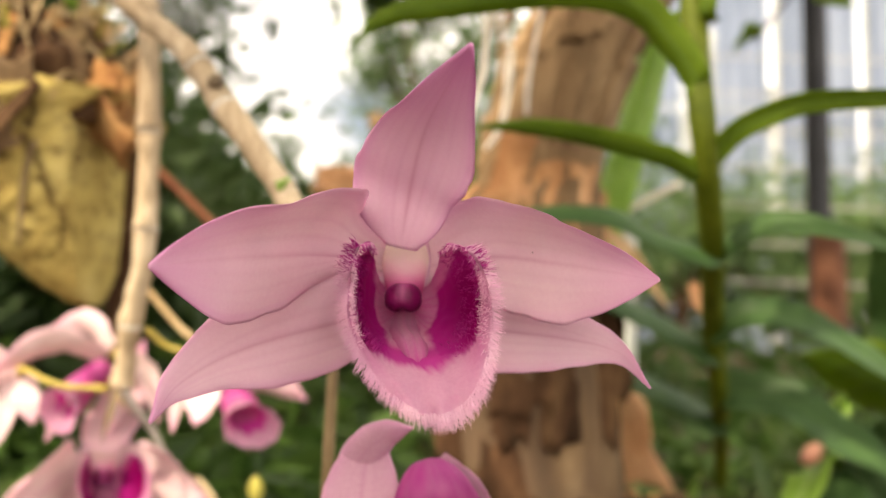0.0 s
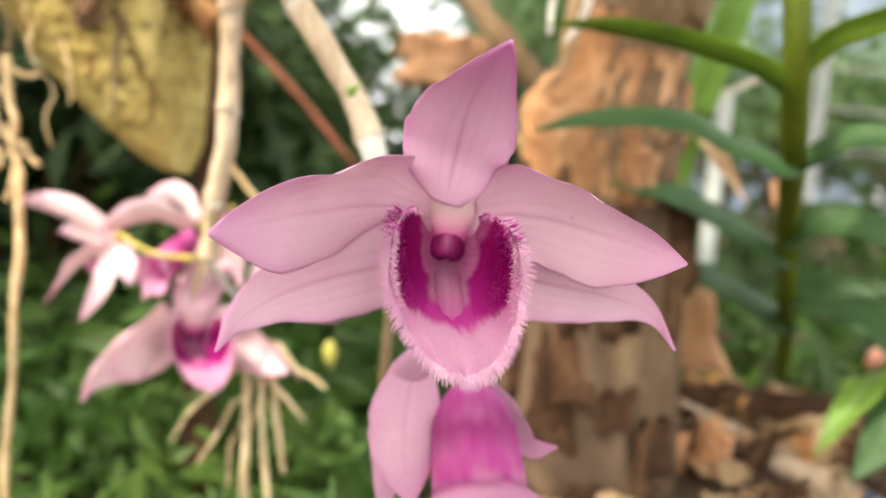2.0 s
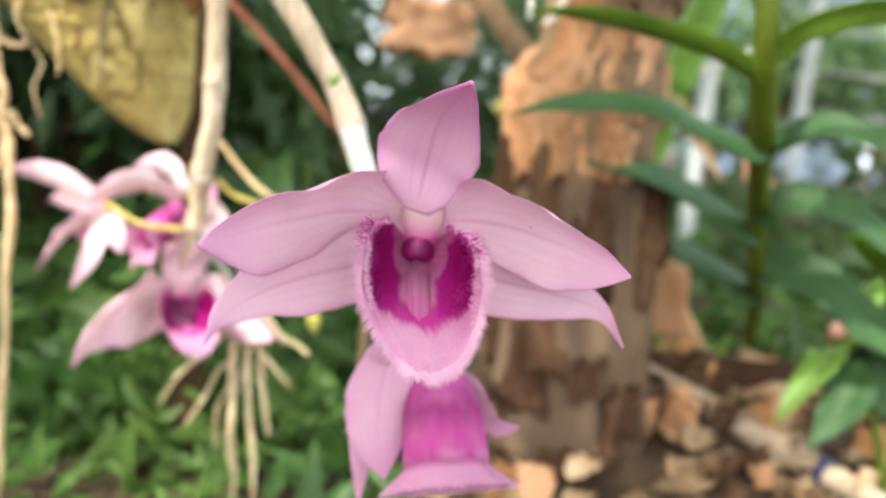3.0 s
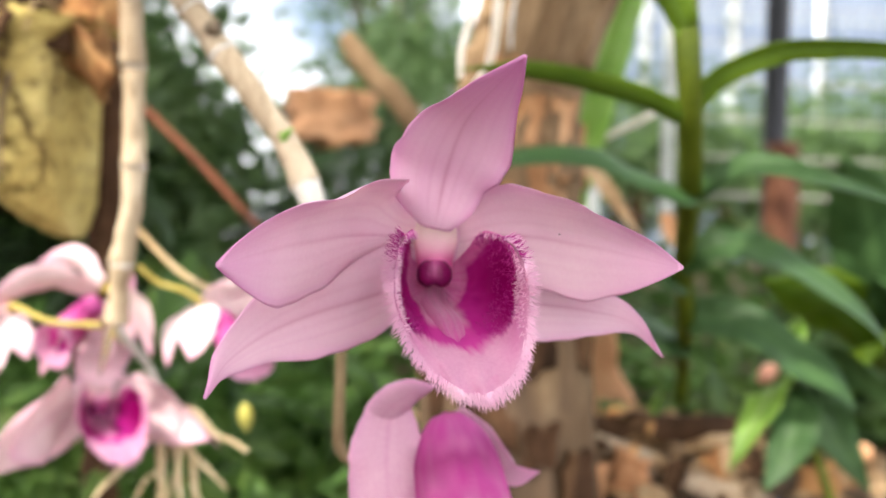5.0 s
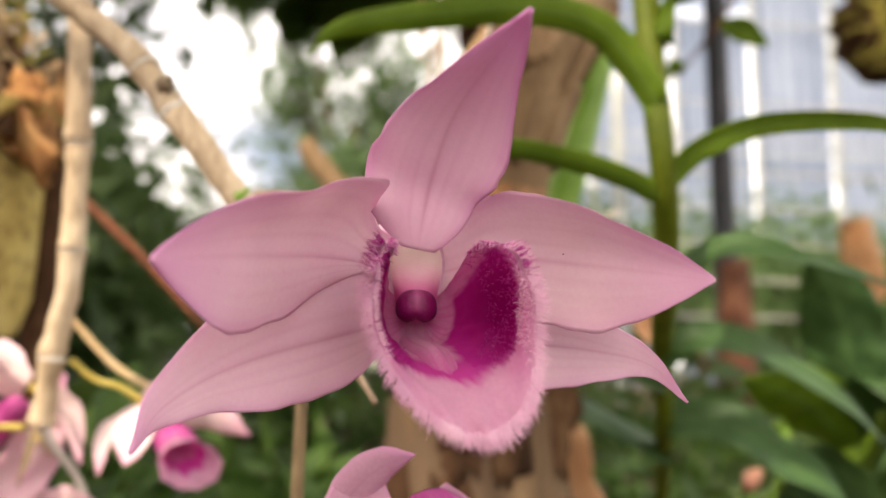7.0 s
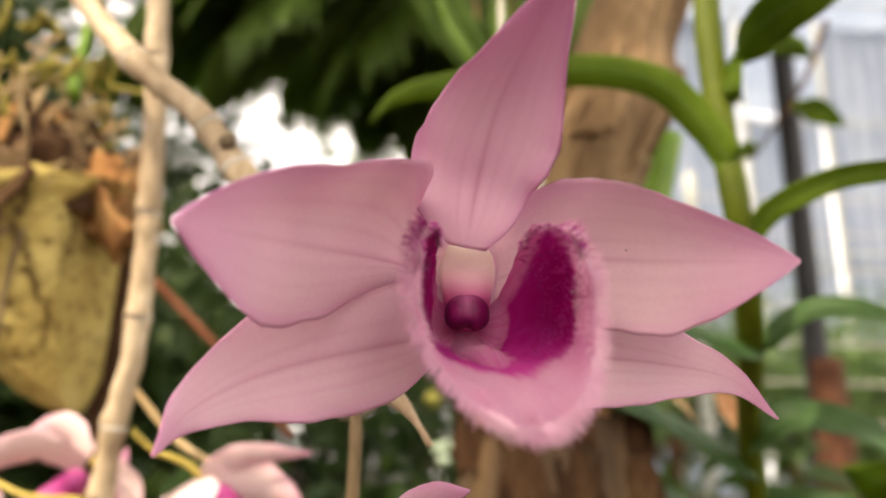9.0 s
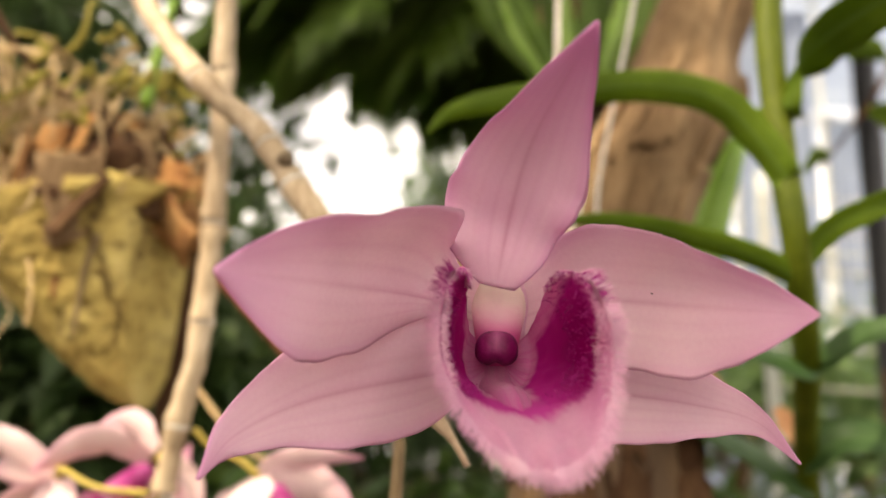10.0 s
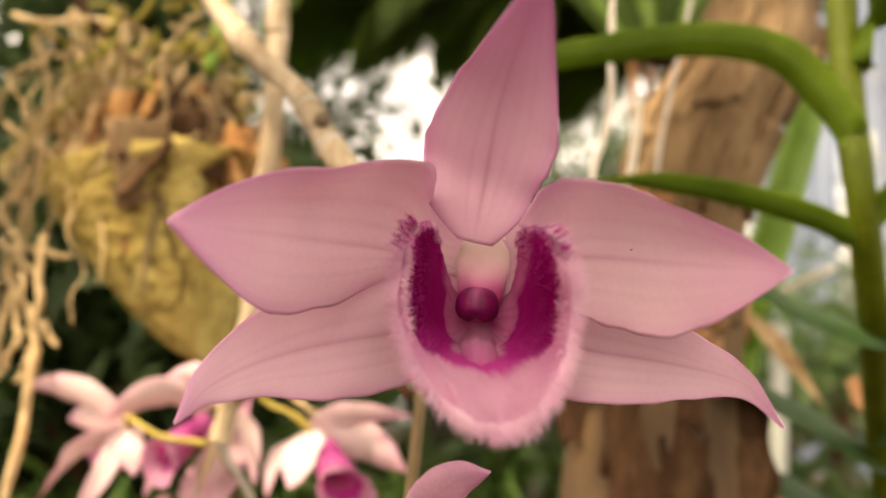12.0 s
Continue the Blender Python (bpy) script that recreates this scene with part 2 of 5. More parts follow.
def tube(pts, radii, sides=10, n=30, rough=0.0, seed=0, close=True, lump=60.0):
    """Verts and faces of a round rod along a smooth line."""
    c = spline(pts, n)
    r = curve(radii, np.linspace(0, 1, n)) if len(radii) > 2 else np.linspace(radii[0], radii[-1], n)
    verts, up = [], np.array([0.31, 0.17, 0.93])
    for i in range(n):
        t = unit(c[min(i + 1, n - 1)] - c[max(i - 1, 0)])
        a = unit(np.cross(t, up if abs(t @ up) < 0.95 else np.array([1.0, 0, 0])))
        b = np.cross(t, a)
        for k in range(sides):
            w = 2 * math.pi * k / sides
            d = a * math.cos(w) + b * math.sin(w)
            rr = max(r[i], 1e-5)
            if rough:
                p = c[i] + d * rr
                rr *= 1 + rough * noise.noise(Vector(p * lump + seed * 7.3))
            verts.append(c[i] + d * rr)
    f = grid_faces(n, sides, True)
    if close:
        f += [tuple(range(sides))[::-1], tuple(range((n - 1) * sides, n * sides))]
    return verts, f


def rod(name, pts, radii, mat, sides=10, n=30, rough=0.0, seed=0, lump=60.0):
    v, f = tube(pts, radii, sides, n, rough, seed, True, lump)
    return raw(name, v, f, mat)


def joined(pieces):
    verts, faces = [], []
    for v, f in pieces:
        o = len(verts)
        verts += list(v)
        faces += [tuple(i + o for i in q) for q in f]
    return verts, faces


def blade(pts, width_l, width_r, side, n=40, m=17, bow=(0.0, 0.0), wave=0.0, seed=0, thick=0.0005, fold=0.0, tip=True):
    """A leaf or tepal: midrib points, half widths along it to both sides, the direction of its breadth. Verts, faces, u, s."""
    c = spline(pts, n)
    s = np.linspace(0, 1, n)
    wl, wr = np.maximum(curve(width_l, s), 0), np.maximum(curve(width_r, s), 0)
    side = unit(np.array(side, float))
    swell = np.clip((s - 0.12) / 0.38, 0, 1) ** 2 * (3 - 2 * np.clip((s - 0.12) / 0.38, 0, 1)) * np.clip((1 - s) / 0.25, 0, 1) ** 0.7
    front, us, ss, normals = [], [], [], []
    for i in range(n):
        t = unit(c[min(i + 1, n - 1)] - c[max(i - 1, 0)])
        w = unit(side - t * (side @ t))
        nm = np.cross(t, w)
        for j in range(m):
            u = 2 * j / (m - 1) - 1
            half = wl[i] if u < 0 else wr[i]
            lift = (bow[0] if u < 0 else bow[1]) * u * u * half * swell[i] + fold * abs(u) * half
            p = c[i] + w * u * half + nm * lift
            if wave:
                p = p + nm * wave * (noise.noise(Vector(p * 140 + seed * 3.1)) + 0.8 * abs(u) ** 3 * math.sin(s[i] * 23 + seed + (2 if u > 0 else 0))) * half * 0.12 / 0.1
                p = p + w * np.sign(u) * abs(u) ** 6 * wave * half * 0.9 * noise.noise(Vector((s[i] * 14, seed, u)))
            front.append(p)
            normals.append(nm)
            us.append(u)
            ss.append(s[i])
    front, normals, us, ss = np.array(front), np.array(normals), np.array(us), np.array(ss)
    edge_thin = (1 - np.abs(us) ** 4)[:, None] * thick + 0.00005
    back = front - normals * edge_thin
    f = grid_faces(n, m)
    k = n * m
    faces = f + [tuple(q + k for q in x)[::-1] for x in f]
    rim = [j for j in range(m)] + [i * m + m - 1 for i in range(1, n)] + [(n - 1) * m + j for j in range(m - 2, -1, -1)] + [i * m for i in range(n - 2, 0, -1)]
    for a, b in zip(rim, rim[1:] + rim[:1]):
        faces.append((b, a, a + k, b + k))
    return np.vstack([front, back]), faces, np.r_[us, us], np.r_[ss, ss]


def leaf_mesh(name, pts, width, side, mat, shape=(0.35, 0.85, 1.0, 0.8, 0.45, 0.0), fold=0.25, bow=(0.0, 0.0), n=30, m=9, wave=0.1, seed=0, thick=0.0006):
    w = [width * x for x in shape]
    v, f, u, s = blade(pts, w, w, side, n, m, bow, wave, seed, thick, fold)
    return raw(name, v, f, mat, attrs={"vein": np.clip(1 - np.abs(u) * 9, 0, 1) * 0.8 + 0.25 * np.clip(np.sin(u * 22), 0, 1)})


# ---- ground ----
def ground_height(x, y):
    near = 1.06 * math.exp(-((x - 0.13) / 0.15) ** 2 - ((y - 0.37) / 0.17) ** 2)
    d = math.hypot(x, y - 0.3)
    h = 0.040 * near + 0.006 * noise.noise(Vector((x * 14, y * 14, 0))) + 0.003 * noise.noise(Vector((x * 55, y * 55, 3)))
    return h * min(1, 6 / (1 + d)) + 0.02 * noise.noise(Vector((x * 0.7, y * 0.7, 5))) * min(1, d / 3)


def build_ground():
    rings = [0.0] + list(np.geomspace(0.012, 900, 130))
    spokes, verts, faces = 120, [], []
    for r in rings[1:]:
        for k in range(spokes):
            a = 2 * math.pi * k / spokes
            x, y = 0.08 + r * math.cos(a), 0.36 + r * math.sin(a)
            verts.append((x, y, ground_height(x, y) if r < 30 else 0))
    faces = grid_faces(len(rings) - 1, spokes, True) + [tuple(range(spokes))]
    thing("ground", raw("ground", verts, faces, SOIL), "dark damp garden soil with a low bank", "ground", kind="structure")


build_ground()


# ---- orchid flowers ----
HEART = np.array((0.0, 0.1, 0.15))
TEPALS = {
    # midrib, half widths to one and the other side, breadth direction, bow of both halves
    "dorsal_sepal": (((-0.0002, 0.0972, 0.1568), (0.0013, 0.0936, 0.1652), (0.0036, 0.0858, 0.1713), (0.0087, 0.0705, 0.1757)), (0.0022, 0.0062, 0.0076, 0.0080, 0.0075, 0.0064, 0.0052, 0.0036, 0.0019, 0.0002), (0.0022, 0.0047, 0.0058, 0.0068, 0.0075, 0.0076, 0.0066, 0.0047, 0.0026, 0.0002), (1, -0.12, -0.1), (-0.12, -0.38)),
    "petal_left": (((-0.0015, 0.1050, 0.1545), (-0.0090, 0.0998, 0.1557), (-0.0178, 0.0890, 0.1545), (-0.0251, 0.0733, 0.1517)), (0.0010, 0.0010, 0.0012, 0.0022, 0.0040, 0.0062, 0.0080, 0.0088, 0.0074, 0.0040, 0.0002), (0.0050, 0.0049, 0.0046, 0.0064, 0.0098, 0.0109, 0.0102, 0.0090, 0.0074, 0.0046, 0.0003), (0.12, -0.36, 1), (-0.05, -0.80)),
    "petal_right": (((0.0015, 0.1050, 0.1545), (0.0110, 0.0995, 0.1560), (0.0215, 0.0945, 0.1548), (0.0317, 0.0852, 0.1523)), (0.0020, 0.0034, 0.0048, 0.0062, 0.0073, 0.0080, 0.0082, 0.0078, 0.0060, 0.0034, 0.0002), (0.0054, 0.0055, 0.0064, 0.0082, 0.0090, 0.0089, 0.0084, 0.0074, 0.0056, 0.0032, 0.0003), (0.0, -0.36, 1), (0.05, 0.76)),
    "lateral_sepal_left": (((-0.0010, 0.1075, 0.1490), (-0.0105, 0.1025, 0.1462), (-0.0215, 0.0975, 0.1425), (-0.0282, 0.0930, 0.1380), (-0.0306, 0.0902, 0.1332)), (0.0006, 0.0060, 0.0068, 0.0042, 0.0020, 0.0002), (0.0076, 0.0106, 0.0086, 0.0050, 0.0022, 0.0002), (0.05, -0.15, 1), (-0.12, 0.0)),
    "lateral_sepal_right": (((0.0010, 0.1075, 0.1490), (0.0125, 0.1050, 0.1462), (0.0230, 0.1040, 0.1450), (0.0305, 0.1030, 0.1432), (0.0341, 0.1000, 0.1386)), (0.0040, 0.0062, 0.0054, 0.0032, 0.0013, 0.0001), (0.0066, 0.0082, 0.0062, 0.0034, 0.0012, 0.0001), (0.0, -0.15, 1), (0.12, 0.0)),
}


def lip_point(u, v):
    """The lip's trough: u from one upper margin through the floor to the other, v from the throat to the front margin."""
    a = u * radians(118 + 34 * math.sin(math.pi * min(1.0, 0.62 * v)) - 16 * max(0.0, (v - 0.8) / 0.2) ** 2)
    cx, cz = 0.0032 * v, 0.1492 - 0.0006 * v
    shut = min(1.0, v / 0.06)
    rx = (0.0035 + 0.0046 * min(1.0, 1.35 * v) ** 0.9) * shut
    low, high = 0.0042 + 0.0024 * v + 0.0060 * v ** 3, 0.0058 + 0.0034 * v
    ca, sa = math.cos(a), math.sin(a)
    rz = (low if ca > 0 else high) * shut
    rise = max(0.0, -ca)
    across = math.copysign(abs(sa) ** (1.0 if ca > 0 else 0.62 if u < 0 else 1.05), sa)
    floor = max(0.0, ca) ** 1.5
    reach = (0.0198 + 0.0076 * floor) * (1 + 0.022 * v ** 4 * math.sin(21 * u + 2 * math.sin(7 * u)))
    ahead = v - 0.36 * floor * max(0.0, v - 0.55) ** 2 / 0.45
    squeeze = 1 - 0.06 * floor * v * v
    curl = 0.0006 * max(0.0, (v - 0.84) / 0.16) ** 1.6 * (1 - 0.5 * floor)
    return np.array((cx + (rx * squeeze + curl) * across - 0.0009 * rise * v * (1 if u < 0 else 0.3) + 0.0026 * floor * v * v, 0.1046 - reach * ahead + 0.5 * curl, cz - (rz + curl) * ca))


def flower(name, label, m=Matrix.Identity(4), mat=PETAL, droop=None, fold_up=0.0, group="orchid flowers", fine=1.0, seed=0, pedicel=None, size=1.0, outside=0.5, speck=False):
    """One orchid flower. m carries the flower with its heart at the origin to its place; droop lowers petals and lateral sepals."""
    base = Vector(m.translation)
    h = holder(name, base, label, "flower", group)

    def carry(p):
        q = (np.asarray(p) - HEART) * size
        r = np.array(m.to_3x3())
        return q @ r.T + np.array(base)

    n, k = (56, 33) if fine >= 1 else (30, 15)
    for key, (mid, wl, wr, side, bow) in TEPALS.items():
        mid, side = np.array(mid, float), np.array(side, float)
        if droop and key != "dorsal_sepal":
            a = radians(droop[0] if "left" in key else droop[1]) * (1 if "left" in key else -1) * (1.0 if "petal_" in key else 0.15)
            rot = np.array(((math.cos(a), 0, -math.sin(a)), (0, 1, 0), (math.sin(a), 0, math.cos(a))))
            mid, side = (mid - mid[0]) @ rot.T + mid[0], rot @ side
        if fold_up and key == "dorsal_sepal":
            a = radians(fold_up)
            rot = np.array(((1, 0, 0), (0, math.cos(a), -math.sin(a)), (0, math.sin(a), math.cos(a))))
            mid = (mid - mid[0]) @ rot.T + mid[0]
        v, f, u, s = blade(mid, wl, wr, side, n, k, bow, 0.05, seed + len(key), 0.00030)
        lines = sum(np.exp(-((u - c) / (0.05 if c == 0 else 0.035)) ** 2) * g for c, g in ((0, 0.62), (0.24, 0.16), (-0.24, 0.16), (0.5, 0.10), (-0.5, 0.10), (0.74, 0.06), (-0.74, 0.06)))
        vein = lines * np.clip(1.3 - 1.15 * s, 0, 1) * np.clip(s * 5, 0, 1)
        edge = np.clip((np.abs(u) - 0.55) / 0.45, 0, 1) ** 2.5 * 0.40 + np.clip((s - 0.60) / 0.40, 0, 1) ** 1.6 * 0.6
        streak = np.array([noise.noise(Vector((a * 11, b * 1.6, seed + len(key)))) + 0.6 * noise.noise(Vector((a * 27, b * 2.5, seed))) for a, b in zip(u, s)])
        edge = edge + 0.10 * np.clip(streak, -1, 1) + 0.06
        if key == "dorsal_sepal":
            edge = edge + 0.30
        elif "lateral" in key:
            edge = edge + 0.14
        part(key, raw(key, carry(v), f, mat, attrs={"vein": np.clip(vein, 0, 1), "edge": np.clip(edge, 0, 1)}, rim=2 * (n + k) - 4), h)
        if speck and key == "petal_right":
            near = carry(v)[int(np.argmin((v[:n * k, 0] - 0.0177) ** 2 + (v[:n * k, 2] - 0.1566) ** 2))]
            ring = [near + np.array((0.00013 * math.cos(a), -0.00008, 0.00011 * math.sin(a))) for a in (0, 1, 2, 3, 4, 5)]
            part("speck", raw("speck", ring + [near + np.array((0, -0.0002, 0))], [((q + 1) % 6, q, 6) for q in range(6)], SPECK), bpy.data.objects[key], "tiny dark speck")

    v, f = tube(((0, 0.1085, 0.1490), (0, 0.1092, 0.1560), (0.0004, 0.1094, 0.1600), (0.0006, 0.1080, 0.1640)), (0.0040, 0.0070, 0.0066, 0.0030), 20, 24, 0.04, seed)
    part("receptacle", raw("receptacle", carry(v), f, HAIR), h, "pale pink base where the tepals meet")

    nu, nv = (121, 70) if fine >= 1 else (61, 36)
    verts, blotch, wash = [], [], []
    for layer in (0, 1):
        for i in range(nu):
            for j in range(nv):
                u, v = 2 * i / (nu - 1) - 1, j / (nv - 1)
                p = lip_point(u, v)
                if layer:
                    q = np.array((0.0030 * v, p[1] + 0.0003, 0.149))
                    p = p + unit(p - q) * 0.0005 * (1 - v ** 6)
                else:
                    p = p + 0.00022 * np.array([noise.noise(Vector((u * 9, v * 9, seed + c))) for c in (0, 5, 9)])
                verts.append(p)
                w = 0.05 * noise.noise(Vector((u * 6, v * 6, 3 + seed))) + 0.05 * noise.noise(Vector((u * 44, v * 8, seed)))
                side_of = np.clip((abs(u) - 0.20) / 0.28, 0, 1)
                lobe = float(np.clip((abs(u) - 0.58) / 0.3, 0, 1))
                outer = 0.68 + 0.16 * side_of ** 0.7 + 0.14 * lobe
                off = abs(p[0] - 0.0032 * v - 0.0020 * max(0.0, math.cos(u * 2.6)) * v * v)
                side_mask = np.clip((abs(u) - 0.10 - 0.3 * w) / 0.06, 0, 1) * np.clip((outer + w - v) / 0.09, 0, 1) * np.clip((v - 0.10) / 0.05, 0, 1) * np.clip((off - 0.0024 - 0.0019 * np.clip((p[2] - 0.1485) / 0.004, 0, 1) - 0.004 * w) / 0.0008, 0, 1)
                floor_band = np.clip((v - 0.36) / 0.14, 0, 1) * np.clip((0.73 - v + w) / 0.10, 0, 1) * 0.9
                ribs = 0.25 * np.clip(math.sin(abs(u) * 90) * 0.5 + 0.35, 0, 1) * np.clip((0.6 - v) / 0.2, 0, 1)
                flush = 0.55 * np.clip(math.sin(u * 70 + 9 * v) * 0.5 + 0.45 + 3 * w, 0, 1) * np.clip((0.62 - v) / 0.15, 0, 1)
                halo = np.clip((1.0 - v) / 0.12, 0, 1) * side_of * 0.35
                blotch.append(float(side_mask) * (0.25 + 0.75 * float(np.clip((off - 0.0035) / 0.0035, 0, 1))) * (1.0 if not layer else 0.0))
                wash.append(float(max(side_mask, floor_band * (abs(u) < 0.36), ribs * (abs(u) < 0.18), flush * (abs(u) > 0.35), halo) if not layer else outside * np.clip(1.05 - v, 0, 1)))
    f0 = grid_faces(nu, nv)
    o = nu * nv
    faces = f0 + [tuple(q + o for q in x)[::-1] for x in f0]
    for i in range(nu - 1):
        faces.append((i * nv + nv - 1, (i + 1) * nv + nv - 1, (i + 1) * nv + nv - 1 + o, i * nv + nv - 1 + o))
    for j in range(nv - 1):
        faces += [(j, j + 1, j + 1 + o, j + o), ((nu - 1) * nv + j + 1, (nu - 1) * nv + j, (nu - 1) * nv + j + o, (nu - 1) * nv + j + 1 + o)]
    lip = part("lip", raw("lip", carry(verts), faces, LIP, attrs={"blotch": blotch, "wash": wash}), h, "scoop-shaped pale pink lip with two deep magenta blotches")

    # callus: a pale ribbed tongue from below the cap down on to the floor of the lip
    low, end = lip_point(0, 0.44), lip_point(0, 0.62)
    line = spline(((0, 0.1040, 0.1492), (0.0002, 0.1018, 0.1464), low + (0, 0.0002, 0.0016), end + (0, 0.0006, 0.0004), end + (0, 0, -0.0004)), 40)
    half = curve((0.0023, 0.0023, 0.0020, 0.0017, 0.0010), np.linspace(0, 1, 40))
    verts, wash = [], []
    for i in range(40):
        for j in range(21):
            w = 2 * j / 20 - 1
            verts.append(line[i] + np.array((w * half[i], 0.0010 * w * w, 0.00016 * math.cos(w * 9) - 0.0009 * w * w)))
            wash.append(float(np.clip(0.08 + 0.16 * max(0.0, math.cos(w * 12 + 0.5 * noise.noise(Vector((i * 0.2, w, 1))))) + 0.8 * max(0.0, i / 39 - 0.45) / 0.55 + 0.25 * abs(w) ** 3, 0, 0.9)))
    part("callus", raw("callus", carry(verts), grid_faces(40, 21), LIP, attrs={"wash": wash, "blotch": [0.0] * len(wash)}), lip, "pale pink ribbed tongue in the throat")

    # fringe: tapered hairs on the margin, darker short ones on the blotches
    rnd = random.Random(seed + 5)
    hairs, darks = [], []
    count = 4200 if fine >= 0.9 else 160
    for i in range(count):
        dark = i % 5 == 0
        u = rnd.uniform(-1, 1)
        if dark:
            u = rnd.choice((-1, 1)) * rnd.uniform(0.24, 0.98)
        elif i % 9 == 1:
            u = rnd.choice((-1, 1)) * rnd.uniform(0.985, 1.0)
        front = 0.68 + 0.16 * float(np.clip((abs(u) - 0.20) / 0.28, 0, 1)) ** 0.7 + 0.14 * float(np.clip((abs(u) - 0.58) / 0.3, 0, 1))
        v = rnd.uniform(0.50, front - 0.03) if dark else (rnd.uniform(0.975, 1.0) if rnd.random() < (0.55 if abs(u) > 0.4 else 0.85) else rnd.uniform(front - 0.02, 0.98))
        if not dark and abs(u) < 0.45:
            v = max(v, 0.975)
        elif not dark and abs(u) > 0.985:
            v = rnd.uniform(0.62, 1.0)
        p, q = lip_point(u, v), lip_point(u, v - 0.05)
        e = lip_point(min(1, u + 0.02), v) - lip_point(max(-1, u - 0.02), v)
        out = unit(p - q)
        nm = unit(np.cross(out, e))
        if nm @ (p - np.array((0.002, p[1], 0.149))) > 0:
            nm = -nm
        outward = unit(np.array((p[0] - 0.003, 0, p[2] - 0.148)))
        ln = rnd.uniform(0.0007, 0.0023) * (0.4 if dark else 1.0 if v > 0.97 else 0.3 if abs(u) < 0.36 else 0.5)
        if abs(u) > 0.85 and v > 0.6:
            dark = dark or rnd.random() < 0.6
        d = unit((out * 0.5 + outward * 0.9 if v > 0.97 else nm * 0.8 + out * 0.4) + np.array([rnd.gauss(0, 0.28) for _ in range(3)]))
        w = unit(np.cross(d, (0.2, 0.9, 0.3))) * rnd.uniform(0.00004, 0.00008)
        x = np.cross(d, w)
        tip = p + d * ln + np.array((0, 0, 0.0002 * rnd.gauss(0, 1)))
        bent = p + d * ln * 0.55 + np.array([rnd.gauss(0, 0.00012) for _ in range(3)])
        ring = [p + w, p - w * 0.5 + x * 0.87, p - w * 0.5 - x * 0.87]
        (darks if dark else hairs).append((ring + [bent + (q - p) * 0.75 for q in ring] + [tip], [(0, 1, 4, 3), (1, 2, 5, 4), (2, 0, 3, 5), (3, 4, 6), (4, 5, 6), (5, 3, 6)]))
    for key, some, mm in (("fringe", hairs, HAIR), ("blotch_hairs", darks, DARK_HAIR)):
        v, f = joined(some)
        tagged(part(key, raw(key, carry(v), f, mm, False), lip, "fine pale fringe of hairs" if key == "fringe" else "short magenta hairs"), kind="stuff")

    # column: a short hooded stalk with side wings, and the cap at its tip
    c = spline(((0, 0.1062, 0.1622), (0, 0.1048, 0.1588), (0, 0.1036, 0.1554), (0, 0.1030, 0.1530), (0, 0.1036, 0.1506), (0, 0.1050, 0.1492)), 40)
    wid = curve((0.0032, 0.0036, 0.0034, 0.0030, 0.0025, 0.0020), np.linspace(0, 1, 40))
    verts, cream, blush = [], [], []
    for i, p in enumerate(c):
        t = unit(c[min(i + 1, 39)] - c[max(i - 1, 0)])
        b = np.cross(t, (1, 0, 0))
        for q in range(24):
            w = 2 * math.pi * q / 24
            verts.append(p + np.array((1.0, 0, 0)) * wid[i] * math.cos(w) + b * wid[i] * 0.75 * math.sin(w))
            s = i / 39
            cream.append(np.clip((0.46 - s) / 0.2, 0, 1))
            blush.append(np.clip((s - 0.40) / 0.26, 0, 1) ** 1.5 * 0.9)
    col = part("column", raw("column", carry(verts), grid_faces(40, 24, True) + [tuple(range(24))[::-1], tuple(range(39 * 24, 40 * 24))], COLUMN, attrs={"cream": cream, "blush": blush}), h, "cream and pink column")
    verts, shine = [], []
    for i in range(17):
        for j in range(28):
            a, b = math.pi * i / 16, 2 * math.pi * j / 28
            x, z, y = math.sin(a) * math.cos(b), math.cos(a), math.sin(a) * math.sin(b)
            groove = 0.16 * math.exp(-(x / 0.16) ** 2) * (y < 0.2)
            flat = 1 if z > 0 else 0.80 - 0.22 * math.exp(-(x / 0.2) ** 2)
            verts.append((0.00262 * np.sign(x) * abs(x) ** 0.85, 0.1014 + 0.0021 * y * (1 - groove), 0.1499 + 0.0024 * np.sign(z) * abs(z) ** 0.8 * flat))
            shine.append(0.4 * math.exp(-(x / 0.16) ** 2) * np.clip(z + 0.5, 0, 1))
    part("anther_cap", raw("anther_cap", carry(verts), grid_faces(17, 28, True), CAP, attrs={"shine": shine}), col, "dark purple two-lobed anther cap")
    if pedicel:
        start = carry(np.array((0, 0.108, 0.152)))
        part("pedicel", rod("pedicel", [start, *pedicel], (0.0013, 0.0010, 0.0012), PEDICEL if mat is not PETAL else HAIR, 10, 24, 0.1), h, "slender curved flower stalk")
    return h


def turned(x, y, z, rx=0, ry=0, rz=0):
    return pose(x, y, z, rx, ry, rz)


